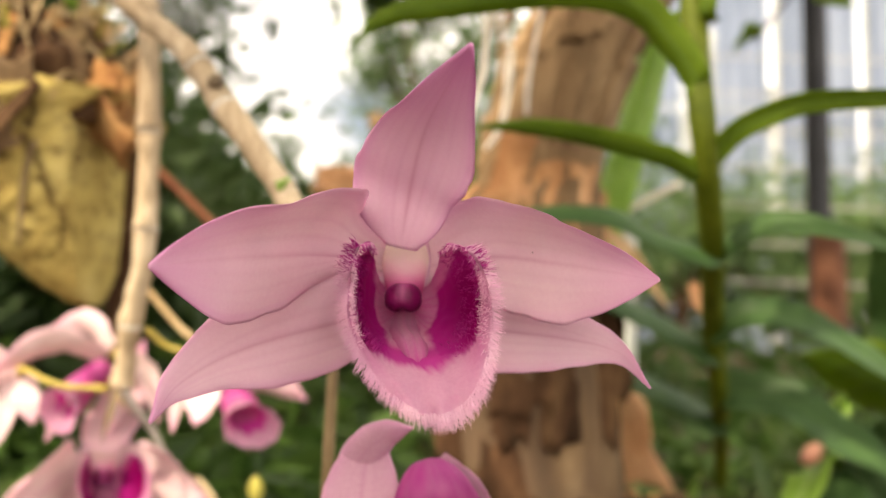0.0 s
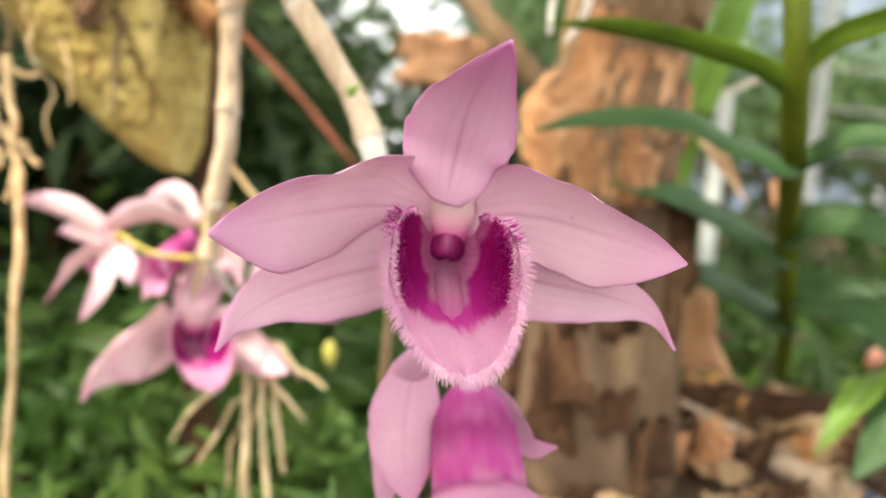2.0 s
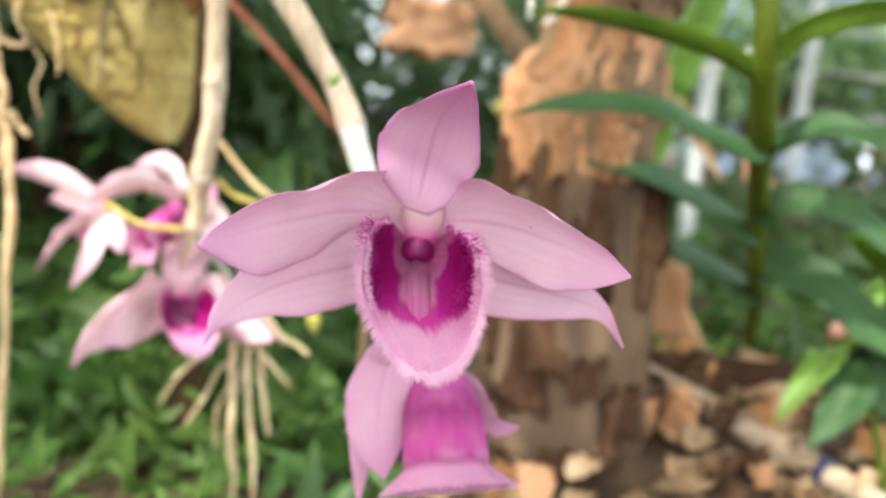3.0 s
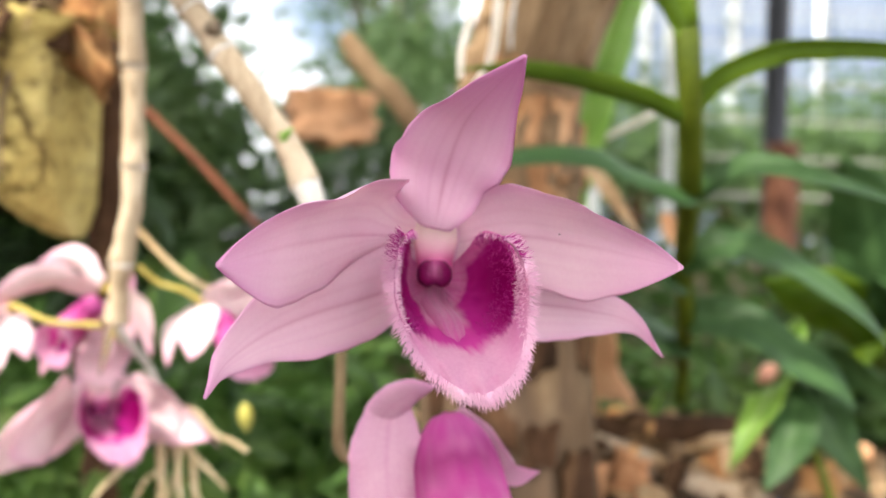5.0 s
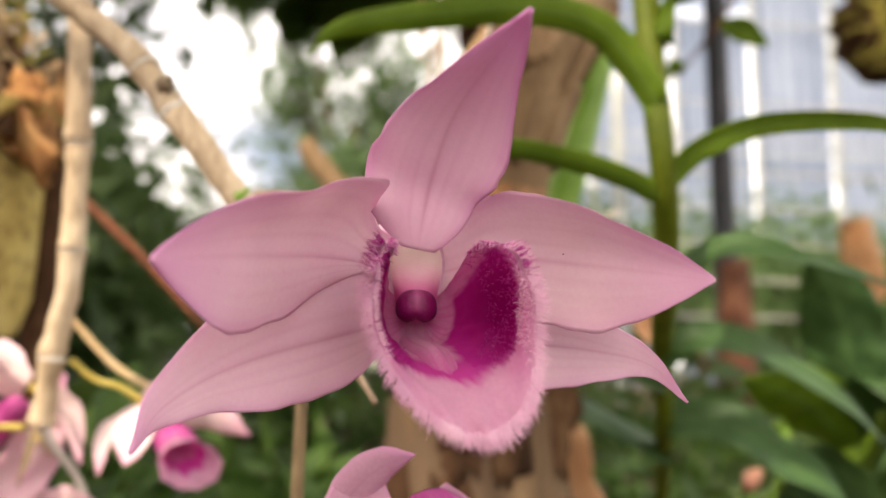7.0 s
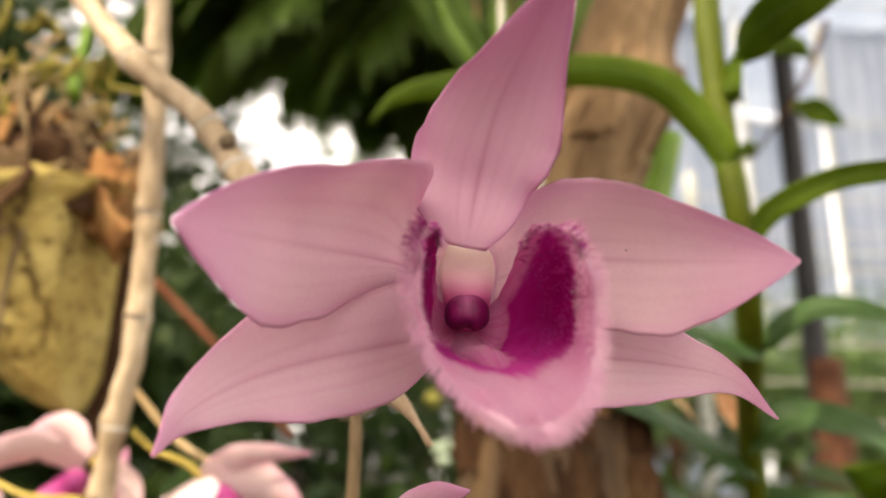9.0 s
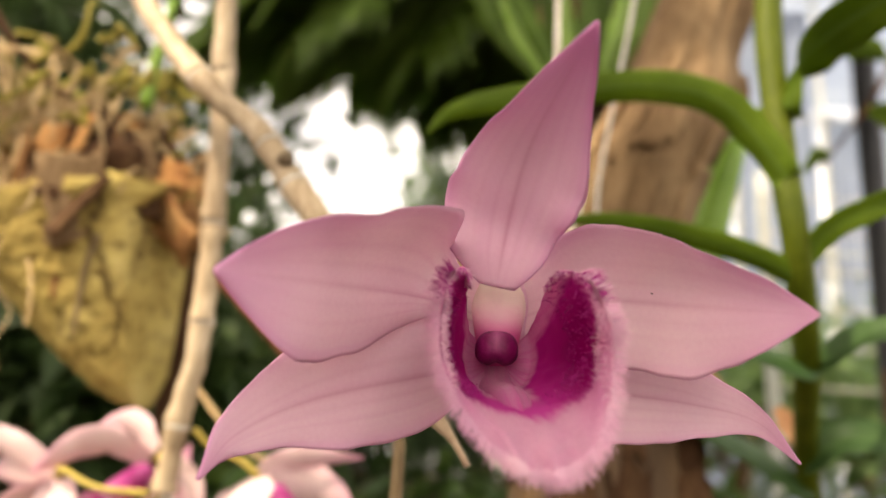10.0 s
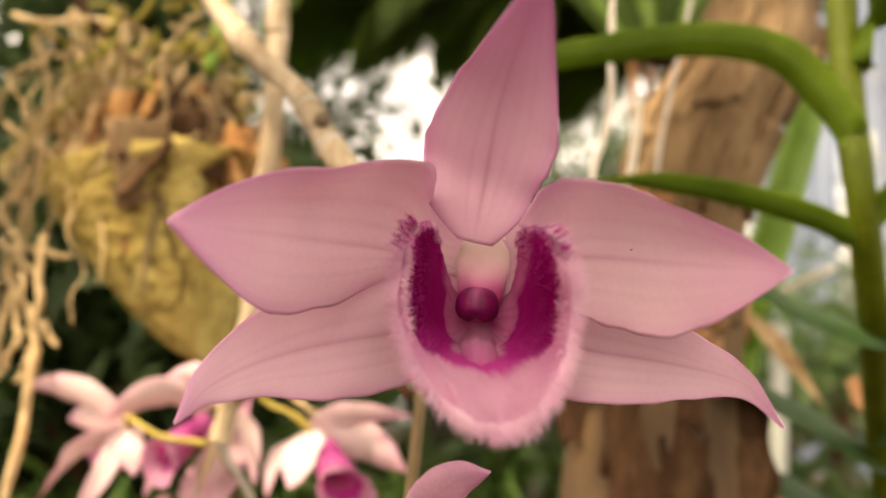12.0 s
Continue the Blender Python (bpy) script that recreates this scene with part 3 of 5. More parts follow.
main_flower = flower("orchid_flower", "large open pink orchid flower with fringed magenta-blotched lip", Matrix.Translation(HEART), PETAL, seed=1, fine=1.0, speck=True, pedicel=((-0.004, 0.125, 0.152), (-0.012, 0.150, 0.150), (-0.020, 0.166, 0.148)))
def turned_flower(label, tepals, lip_line, r0, r1, far, view, mat, pedicel, seed, fringe=260, flare=0.30, dome=0.08):
    """A flower turned aside: tepals given by their midribs, the lip a flaring trumpet, longer on the side away from view."""
    h = holder("orchid_flower", tepals[0][1][0], label, "flower", "orchid flowers")
    for key, pts, half, side, bow in tepals:
        prof = tuple(half * q for q in (0.55, 0.92, 1.0, 0.92, 0.6, 0.03))
        v, f, u, s = blade(pts, prof, prof, side, 40, 19, (bow, bow), 0.05, seed + len(key), 0.0005)
        vein = sum(np.exp(-((u - c) / 0.045) ** 2) * g for c, g in ((0, 0.5), (0.3, 0.16), (-0.3, 0.16), (0.6, 0.1), (-0.6, 0.1))) * np.clip(1.15 - s, 0, 1)
        edge = np.clip((np.abs(u) - 0.45) / 0.55, 0, 1) ** 1.5 * 0.4 + np.clip((s - 0.5) / 0.5, 0, 1) ** 1.6 * 0.7
        part(key, raw(key, v, f, mat, attrs={"vein": np.clip(vein, 0, 1), "edge": np.clip(edge, 0, 1)}, rim=114), h)
    a, b = np.array(lip_line[0]), np.array(lip_line[1])
    t = unit(b - a)
    n1 = unit(np.array(view) - t * (np.array(view) @ t))
    n2 = np.cross(t, n1)
    nu, nv = 56, 34

    def at_lip(w, v):
        ln = 1 + far * (1 - math.cos(w)) / 2
        rad = r0 + (r1 - r0) * min(1.0, v) ** 0.6 + flare * r1 * max(0.0, v - 0.82) / 0.18 * (1 + 0.15 * math.sin(9 * w + seed))
        return a + (b - a) * ln * (v - 0.06 * max(0.0, v - 0.8)) + (n1 * math.cos(w) + n2 * math.sin(w)) * rad * math.sqrt(max(0.0, 1 - (1 - min(1.0, v / dome)) ** 2))

    verts, wash, blotch = [], [], []
    for layer in (0, 1):
        for i in range(nv):
            for j in range(nu):
                w, v = 2 * math.pi * j / nu, i / (nv - 1)
                p = at_lip(w, v)
                c = a + (b - a) * v
                verts.append(p + unit(p - c + t * 1e-6) * (0.0004 * (1 - v ** 4) if layer else 0.0))
                g = 0.10 * noise.noise(Vector((math.cos(w) * 3, math.sin(w) * 3, v * 5 + seed)))
                if layer:
                    wash.append(float(np.clip((0.88 + g - v) / 0.22, 0.05, 0.85)) * (0.82 + 1.6 * g + 0.25 * noise.noise(Vector((w * 5, v * 3, seed)))))
                    blotch.append(float(np.clip(1 - abs(v - 0.38 + g) / 0.22, 0, 1)) * 0.6 + 0.5 * math.exp(-((v - 0.80 + 0.4 * g) / 0.035) ** 2))
                else:
                    wash.append(float(np.clip((0.80 + g - v) / 0.05, 0, 0.95) * (1 if 0.62 < v + g else 0.55)))
                    blotch.append(float(np.clip((0.40 + g - v) / 0.12, 0, 0.6)))
    f0 = grid_faces(nv, nu, True)
    o = nu * nv
    faces = f0 + [tuple(q + o for q in x)[::-1] for x in f0] + [((nv - 1) * nu + j, (nv - 1) * nu + (j + 1) % nu, (nv - 1) * nu + (j + 1) % nu + o, (nv - 1) * nu + j + o) for j in range(nu)]
    lip = part("lip", raw("lip", verts, faces, LIP, attrs={"wash": wash, "blotch": blotch}), h, "magenta trumpet-shaped lip with pale flared rim")
    r = random.Random(seed)
    hairs = []
    for i in range(fringe):
        w = r.uniform(0, 6.283)
        p = at_lip(w, r.uniform(0.95, 1.0))
        d = unit(p - at_lip(w, 0.8) + np.array([r.gauss(0, 0.0008) for _ in range(3)])) * r.uniform(0.0005, 0.0014)
        x = unit(np.cross(d, (0.3, 0.8, 0.4))) * 0.00008
        y = np.cross(unit(d), x)
        hairs.append(([p + x, p - x * 0.5 + y * 0.87, p - x * 0.5 - y * 0.87, p + d], [(0, 1, 3), (1, 2, 3), (2, 0, 3)]))
    v, f = joined(hairs)
    tagged(part("fringe", raw("fringe", v, f, HAIR, False), lip, "fine pale fringe of hairs"), kind="stuff")
    part("pedicel", rod("pedicel", pedicel, (0.0012, 0.0009, 0.0011), PEDICEL if mat is PALE_PETAL else HAIR, 10, 26, 0.1), h, "slender curved flower stalk")
    return h


turned_flower("pink orchid flower hanging below, its magenta lip turned aside", (
    ("petal_left", ((-0.0066, 0.1215, 0.1262), (-0.0070, 0.1180, 0.1180), (-0.0062, 0.1165, 0.1105), (-0.0042, 0.1165, 0.1030)), 0.0064, (1, 0.15, 0.1), -0.3),
    ("petal_right", ((0.0030, 0.1270, 0.1220), (0.0070, 0.1310, 0.1170), (0.0095, 0.1330, 0.1120)), 0.0034, (1, -0.2, 0.6), 0.2),
    ("dorsal_sepal", ((-0.0098, 0.1225, 0.1215), (-0.0076, 0.1205, 0.1252), (-0.0038, 0.1190, 0.1287), (0.0010, 0.1180, 0.1304)), 0.0032, (0.6, 0.25, -0.7), 0.25),
    ("lateral_sepal_left", ((-0.0075, 0.1265, 0.1235), (-0.0106, 0.1245, 0.1130), (-0.0098, 0.1215, 0.0945)), 0.0032, (1, 0.2, 0.1), -0.2),
    ("lateral_sepal_right", ((0.0050, 0.1250, 0.1245), (0.0100, 0.1250, 0.1195), (0.0148, 0.1240, 0.1140), (0.0198, 0.1225, 0.1145)), 0.0028, (0.6, -0.3, 0.7), 0.2),
), ((0.0030, 0.1235, 0.1248), (0.0078, 0.1165, 0.1045)), 0.0056, 0.0084, 0.18, (0, -0.91, 0.42), SHADED_PETAL, ((-0.0060, 0.1250, 0.1230), (-0.0120, 0.1400, 0.1150), (-0.0145, 0.1580, 0.1048)), 2, 420, 0.48, 0.42)
turned_flower("pale pink sunlit orchid flower seen from behind", (
    ("dorsal_sepal", ((-0.1410, 0.2560, 0.1275), (-0.1530, 0.2545, 0.1345), (-0.1680, 0.2560, 0.1378), (-0.1840, 0.2580, 0.1378)), 0.0056, (0.2, -0.5, 1), 0.2),
    ("petal_left", ((-0.1420, 0.2580, 0.1270), (-0.1560, 0.2600, 0.1290), (-0.1690, 0.2640, 0.1270)), 0.0062, (0.1, -0.3, 1), 0.2),
    ("petal_right", ((-0.1410, 0.2545, 0.1265), (-0.1540, 0.2520, 0.1165), (-0.1665, 0.2520, 0.1010)), 0.0088, (0.7, -0.4, 0.6), 0.2),
    ("lateral_sepal_left", ((-0.1410, 0.2520, 0.1262), (-0.1415, 0.2490, 0.1130), (-0.1500, 0.2490, 0.0965)), 0.0036, (1, 0.3, 0.2), 0.2),
    ("lateral_sepal_right", ((-0.1400, 0.2540, 0.1265), (-0.1340, 0.2500, 0.1200), (-0.1315, 0.2500, 0.1120)), 0.0046, (1, 0.2, 0.3), 0.2),
), ((-0.1430, 0.2590, 0.1250), (-0.1540, 0.2690, 0.1180)), 0.0022, 0.0060, 0.3, (0, -1, 0.2), PALE_PETAL, ((-0.1395, 0.2545, 0.1272), (-0.1340, 0.2460, 0.1300), (-0.1200, 0.2420, 0.1255), (-0.1045, 0.2440, 0.1245)), 3)
turned_flower("white and pink sunlit orchid flower behind the cane", (
    ("petal_left", ((-0.1120, 0.2580, 0.1345), (-0.1270, 0.2520, 0.1382), (-0.1475, 0.2520, 0.1285)), 0.0068, (0.1, -0.75, 0.65), 0.3),
    ("dorsal_sepal", ((-0.1110, 0.2600, 0.1375), (-0.1210, 0.2620, 0.1452), (-0.1335, 0.2620, 0.1440)), 0.0048, (0.2, -0.4, 1), 0.3),
    ("petal_right", ((-0.1080, 0.2620, 0.1345), (-0.0985, 0.2620, 0.1280), (-0.0945, 0.2610, 0.1120)), 0.0044, (0.9, -0.3, 0.4), 0.2),
    ("lateral_sepal_left", ((-0.1140, 0.2570, 0.1310), (-0.1230, 0.2540, 0.1210), (-0.1285, 0.2530, 0.1060)), 0.0044, (0.8, -0.3, 0.5), 0.2),
    ("lateral_sepal_right", ((-0.1100, 0.2600, 0.1310), (-0.1080, 0.2600, 0.1190), (-0.1100, 0.2590, 0.1080)), 0.0040, (1, -0.2, 0.1), 0.2),
), ((-0.1110, 0.2570, 0.1320), (-0.1200, 0.2485, 0.1195)), 0.0024, 0.0056, 0.5, (0.2, -0.9, 0.4), PALE_PETAL, ((-0.1100, 0.2590, 0.1350), (-0.1060, 0.2560, 0.1370), (-0.1030, 0.2480, 0.1340)), 6)
flower("orchid_flower", "pale pink orchid flower with drooping petals and magenta lip", turned(-0.1110, 0.259, 0.0935, -10, 0, 23), PALE_PETAL, (30, 24), -60, seed=4, fine=0.5, size=1.2, pedicel=((-0.108, 0.272, 0.112), (-0.103, 0.252, 0.121)))
turned_flower("cream and pink sunlit orchid flower with magenta lip", (
    ("dorsal_sepal", ((-0.0750, 0.2550, 0.1318), (-0.0630, 0.2520, 0.1372), (-0.0420, 0.2500, 0.1386)), 0.0042, (0, -0.6, 0.8), -0.2),
    ("petal_right", ((-0.0730, 0.2560, 0.1295), (-0.0590, 0.2580, 0.1290), (-0.0430, 0.2580, 0.1215)), 0.0078, (0.1, -0.5, 0.9), -0.2),
    ("petal_left", ((-0.0750, 0.2540, 0.1310), (-0.0752, 0.2490, 0.1230), (-0.0772, 0.2470, 0.1135)), 0.0072, (1, -0.2, 0.3), 0.2),
    ("lateral_sepal_left", ((-0.0780, 0.2560, 0.1300), (-0.0850, 0.2540, 0.1222), (-0.0862, 0.2520, 0.1100)), 0.0036, (0.9, -0.3, 0.4), 0.2),
    ("lateral_sepal_right", ((-0.0720, 0.2580, 0.1290), (-0.0660, 0.2600, 0.1180), (-0.0610, 0.2600, 0.1080)), 0.0040, (0.9, -0.3, 0.4), 0.2),
), ((-0.0705, 0.2550, 0.1275), (-0.0600, 0.2460, 0.1165)), 0.0028, 0.0062, 0.5, (-0.5, -0.85, 0.1), PALE_PETAL, ((-0.0755, 0.2550, 0.1318), (-0.0810, 0.2510, 0.1360), (-0.0880, 0.2480, 0.1385), (-0.0940, 0.2450, 0.1440)), 5)


# ---- canes and stems of the orchid ----
def cane(name, label, pts, r, mat, nodes, category="orchid cane", lower=None):
    """A jointed cane: slightly swollen between the nodes, with a dry ring at each."""
    h = holder(name, pts[-1], label, category)
    c = spline(pts, 200)
    marks = [0.0, *nodes, 1.0]
    for i, (a, b) in enumerate(zip(marks, marks[1:])):
        seg = [c[int(round(q * 199))] for q in np.linspace(a, b, 6)]
        mm = lower if lower and a >= nodes[-1] else mat
        part("internode", rod("internode", seg, (r * 1.06, r * 0.95, r * 0.93, r * 0.97, r * 1.12), mm, 16, 26, 0.16, i, 170.0), h)
    for q in nodes:
        i = int(round(q * 199))
        t = unit(c[min(i + 1, 199)] - c[max(i - 1, 0)])
        v, f = tube([c[i] - t * 0.0006, c[i], c[i] + t * 0.0006], (r * 1.05, r * 1.14, r * 1.07), 16, 7, 0.15, i)
        part("node_ring", raw("node_ring", v, f, CANE_GREY), h, "dry ring at a joint")
    return h


left_cane = cane("orchid_cane", "upright beige leafless orchid cane with joints", ((-0.1020, 0.2350, 0.330), (-0.0990, 0.2350, 0.2778), (-0.0960, 0.2355, 0.2450), (-0.0940, 0.2370, 0.2100), (-0.0938, 0.2380, 0.1900), (-0.0943, 0.2400, 0.1670), (-0.0985, 0.2430, 0.1450), (-0.1005, 0.2450, 0.1255)), 0.0036, CANE, (0.22, 0.44, 0.66, 0.86))
right_cane = cane("orchid_cane", "slanting beige and grey orchid cane with green bract", ((-0.1450, 0.2050, 0.3150), (-0.0993, 0.1900, 0.2510), (-0.0790, 0.1855, 0.2280), (-0.0630, 0.1820, 0.2145), (-0.0520, 0.1790, 0.2000), (-0.0350, 0.1750, 0.1778), (-0.0263, 0.1720, 0.1600), (-0.0200, 0.1680, 0.1440)), 0.0033, CANE, (0.26, 0.47, 0.58, 0.795), lower=CANE_GREY)
v, f = tube(((-0.0545, 0.1768, 0.2045), (-0.0527, 0.1757, 0.2050), (-0.0515, 0.1755, 0.2052)), (0.0014, 0.0019, 0.0015), 10, 8, 0.3, 3)
part("scar", raw("scar", v, f, SCAR), right_cane, "dark round leaf scar")
part("bract", leaf_mesh("bract", ((-0.0350, 0.1718, 0.1775), (-0.0345, 0.1710, 0.1790), (-0.0325, 0.1715, 0.1805)), 0.0012, (1, 0, 0.3), FRESH_LEAF, n=10, m=5), right_cane, "small green bract")
thing("brown_stem", rod("brown_stem", ((-0.0205, 0.1650, 0.150), (-0.0190, 0.1600, 0.1380), (-0.0192, 0.1600, 0.1150), (-0.0186, 0.160, 0.1080), (-0.0150, 0.158, 0.1050)), (0.0011, 0.0012, 0.0013, 0.0014, 0.0010), BROWN_STEM, 12, 30, 0.12), "thin brown leafless stem behind the flower", "stem")

thing("withered_bract", rod("withered_bract", ((-0.0165, 0.1500, 0.1478), (-0.0134, 0.1420, 0.1455), (-0.0106, 0.1400, 0.1442), (-0.0073, 0.1390, 0.1406), (-0.0047, 0.1385, 0.1366)), (0.0008, 0.0018, 0.0017, 0.0007, 0.0006), STICK, 10, 30, 0.25), "withered grey-brown bract curling behind the flower", "bract")


# ---- leafy green orchid ----
def leafy_orchid():
    h = holder("leafy_orchid", (0.145, 0.415, 0.070), "upright green orchid stem with alternate strap leaves", "orchid plant")
    line = ((0.0860, 0.2400, 0.3400), (0.0795, 0.2350, 0.2800), (0.0797, 0.2320, 0.2370), (0.0826, 0.2325, 0.2027), (0.0937, 0.2620, 0.1741), (0.1098, 0.3137, 0.1498), (0.1214, 0.3433, 0.1225), (0.1394, 0.3965, 0.0916), (0.1450, 0.4150, 0.0700))
    c = spline(line, 90)
    v, f = tube(line, (0.0040, 0.0043, 0.0042, 0.0041, 0.0042, 0.0042, 0.0040, 0.0038, 0.0036), 16, 90, 0.06, 4)
    stem = part("stem", raw("stem", v, f, GREEN_STEM), h)
    for q in range(8, 88, 10):
        t = unit(c[q + 1] - c[q - 1])
        w, g = tube([c[q] - t * 0.0008, c[q], c[q] + t * 0.0008], (0.0036, 0.0041, 0.0036), 16, 5, 0.05, q)
        part("node_ring", raw("node_ring", w, g, GREEN_STEM), stem)
    leaves = (
        (((0.0775, 0.2275, 0.2235), (0.0710, 0.2255, 0.2350), (0.0586, 0.2230, 0.2462), (0.0375, 0.2210, 0.2490), (0.0046, 0.2190, 0.2440), (-0.0173, 0.2200, 0.2395), (-0.0264, 0.2213, 0.2320)), 0.0050, (0, -0.55, 1)),
        (((0.0788, 0.2350, 0.1946), (0.0700, 0.2320, 0.2010), (0.0568, 0.2300, 0.2044), (0.0389, 0.2280, 0.2075), (0.0240, 0.2260, 0.2082), (0.0087, 0.2250, 0.2075)), 0.0038, (0, -0.7, 0.8)),
        (((0.0845, 0.2330, 0.2010), (0.0895, 0.2280, 0.2075), (0.0970, 0.2210, 0.2115), (0.1080, 0.2120, 0.2135), (0.1300, 0.1980, 0.2100), (0.1500, 0.1900, 0.2000)), 0.0036, (0, -0.55, 1)),
        (((0.0800, 0.2325, 0.2480), (0.0830, 0.2300, 0.2567), (0.0888, 0.2250, 0.2646), (0.0978, 0.2200, 0.2713), (0.1105, 0.2130, 0.2764), (0.1257, 0.2050, 0.2746)), 0.0100, (0.3, -0.7, 0.6)),
        (((0.0885, 0.2580, 0.1693), (0.0729, 0.2520, 0.1782), (0.0591, 0.2450, 0.1835), (0.0400, 0.2400, 0.1848), (0.0204, 0.2380, 0.1812), (0.0075, 0.2360, 0.1766)), 0.0056, (0, 0.72, 0.70)),
        (((0.0984, 0.2620, 0.1738), (0.1037, 0.2500, 0.1810), (0.1106, 0.2430, 0.1830), (0.1227, 0.2350, 0.1791), (0.1377, 0.2320, 0.1747), (0.1560, 0.2300, 0.1680)), 0.0052, (0, 0.72, 0.70)),
        (((0.1067, 0.3250, 0.1403), (0.0832, 0.3150, 0.1541), (0.0638, 0.3050, 0.1611), (0.0359, 0.2950, 0.1627)), 0.0080, (0, 0.72, 0.70)),
        (((0.1122, 0.3100, 0.1475), (0.1206, 0.3030, 0.1557), (0.1369, 0.2970, 0.1534), (0.1538, 0.2900, 0.1432), (0.1695, 0.2830, 0.1296), (0.1801, 0.2780, 0.1165)), 0.0085, (0, 0.72, 0.70)),
        (((0.1229, 0.3700, 0.1062), (0.1003, 0.3550, 0.1213), (0.0834, 0.3450, 0.1269), (0.0740, 0.3420, 0.1260)), 0.0085, (0, 0.72, 0.70)),
        (((0.1286, 0.3450, 0.1241), (0.1440, 0.3300, 0.1208), (0.1592, 0.3150, 0.1085), (0.1710, 0.3050, 0.0990), (0.1780, 0.3000, 0.0900)), 0.0110, (0, 0.72, 0.70)),
    )
    for i, (pts, w, side) in enumerate(leaves):
        near = c[int(np.argmin(np.linalg.norm(c - np.array(pts[0]) + (0, 0, 0.003), axis=1)))]
        pts = (near, (near + np.array(pts[0])) / 2 + (0, -0.002, 0.001), *pts[1:])
        part("leaf", leaf_mesh("leaf", pts, w, side, LEAF if side[1] < 0 else BROAD_LEAF, (0.55, 0.95, 1.0, 0.95, 0.7, 0.04), 0.18, n=44, m=13, wave=0.06, seed=i), h)
    return h


leafy_orchid()


# ---- hanging basket with bark and roots ----
def basket():
    h = holder("hanging_basket", (-0.150, 0.292, 0.152), "cone-shaped woven husk basket with dark holes", "basket")
    rows, cols = 130, 110
    verts, crease_shade = [], []
    holes = [((0.36 * (i % 17) + 0.18 * (i // 17 % 2) + random.Random(i).gauss(0, 0.05)) % 6.283, 0.20 + 0.115 * (i // 17) + random.Random(i + 50).gauss(0, 0.012)) for i in range(102)]
    cracks = [(5.10, 0.05, 0.75), (5.62, 0.0, 0.4)]
    for layer in (0, 1):
        for i in range(rows):
            s = i / (rows - 1)
            z = 0.2240 - 0.0720 * s
            r = 0.0430 * (1 - s) ** 0.62 + 0.004 * (1 - s) + 0.003
            cx, cy = -0.1640 + 0.0290 * s ** 1.2, 0.297 - 0.004 * s
            for j in range(cols):
                a = 2 * math.pi * j / cols
                bend = 2.2 * noise.noise(Vector((math.cos(a) * 2.5, math.sin(a) * 2.5, s * 5)))
                wv = 100 * s + 26 * a + 2 * bend
                ridge = 0.0006 * (math.sin(wv) + 0.5 * math.sin(2.3 * wv + 1)) * (0.4 + max(0.0, noise.noise(Vector((math.cos(a) * 3, math.sin(a) * 3, s * 6))))) + 0.0016 * noise.noise(Vector((a * 5, s * 11, 1))) + 0.0007 * noise.noise(Vector((a * 22, s * 34, 2))) + 0.0005 * noise.noise(Vector((a * 60, s * 20, 6)))
                hole = max(math.exp(-(((a - b + math.pi) % (2 * math.pi) - math.pi + 1.2 * (s - q)) / 0.036) ** 2 - ((s - q) / 0.014) ** 2) for b, q in holes)
                rift = max(math.exp(-((a - b + 0.25 * noise.noise(Vector((s * 6, b, 2)))) / 0.028) ** 2) * (q < s < e) for b, q, e in cracks)
                hole = max(hole, 0.8 * rift)
                rr = (r + ridge - 0.0016 * hole) * (1.0 if not layer else 0.90)
                tilt = 0.010 * math.cos(a) * (1 - s)
                bx = cx + rr * math.cos(a)
                cut = -0.1345 + 0.012 * max(0.0, 1 - s / 0.12)
                bx = bx if bx < cut else cut + 0.10 * (bx - cut)
                verts.append((bx, cy + rr * math.sin(a), z + tilt * 0.9 + 0.0012 * noise.noise(Vector((a * 3, s, 8))) * (1 - s)))
                # darkens holes and cracks, and paints shade into the valleys between ridges
                crease_shade.append(min(1, hole * 1.2 + 0.5 * max(0.0, -math.sin(wv) - 0.35) * (0.5 + 0.8 * noise.noise(Vector((a * 4, s * 9, 3)))) + 0.45 * max(0, -ridge / 0.0011 - 0.2)))
    f = grid_faces(rows, cols, True)
    o = rows * cols
    faces = f + [tuple(q + o for q in x)[::-1] for x in f]
    for j in range(cols):
        k = (j + 1) % cols
        faces.append((k, j, j + o, k + o))
    faces.append(tuple((rows - 1) * cols + j for j in range(cols)))
    body = part("basket_wall", raw("basket_wall", verts, faces, HUSK, attrs={"crease_shade": crease_shade}), h)
    for j, (x, zz) in enumerate(((-0.158, 0.212), (-0.148, 0.208))):
        part("stalk", rod("stalk", ((x + 0.006, 0.256, zz), (x + 0.002, 0.2585, zz - 0.012), (x, 0.262, zz - 0.026 - 0.01 * j)), (0.0012, 0.0010, 0.0008), BROWN_STEM if j else RED_TWIG, 8, 14, 0.2, j), body, "dry dark stalk against the wall")
    for i, (x, y, z, w) in enumerate(((-0.126, 0.272, 0.236, 0.026), (-0.142, 0.258, 0.226, 0.022))):
        part("torn_flap", chunk("torn_flap", np.array((x, y, z)), (w * 0.42, 0.0025, 0.011), (CHIP, HUSK)[i], 500 + i, "", "", turn=0.45), body, "torn husk flap at the rim")
    return h



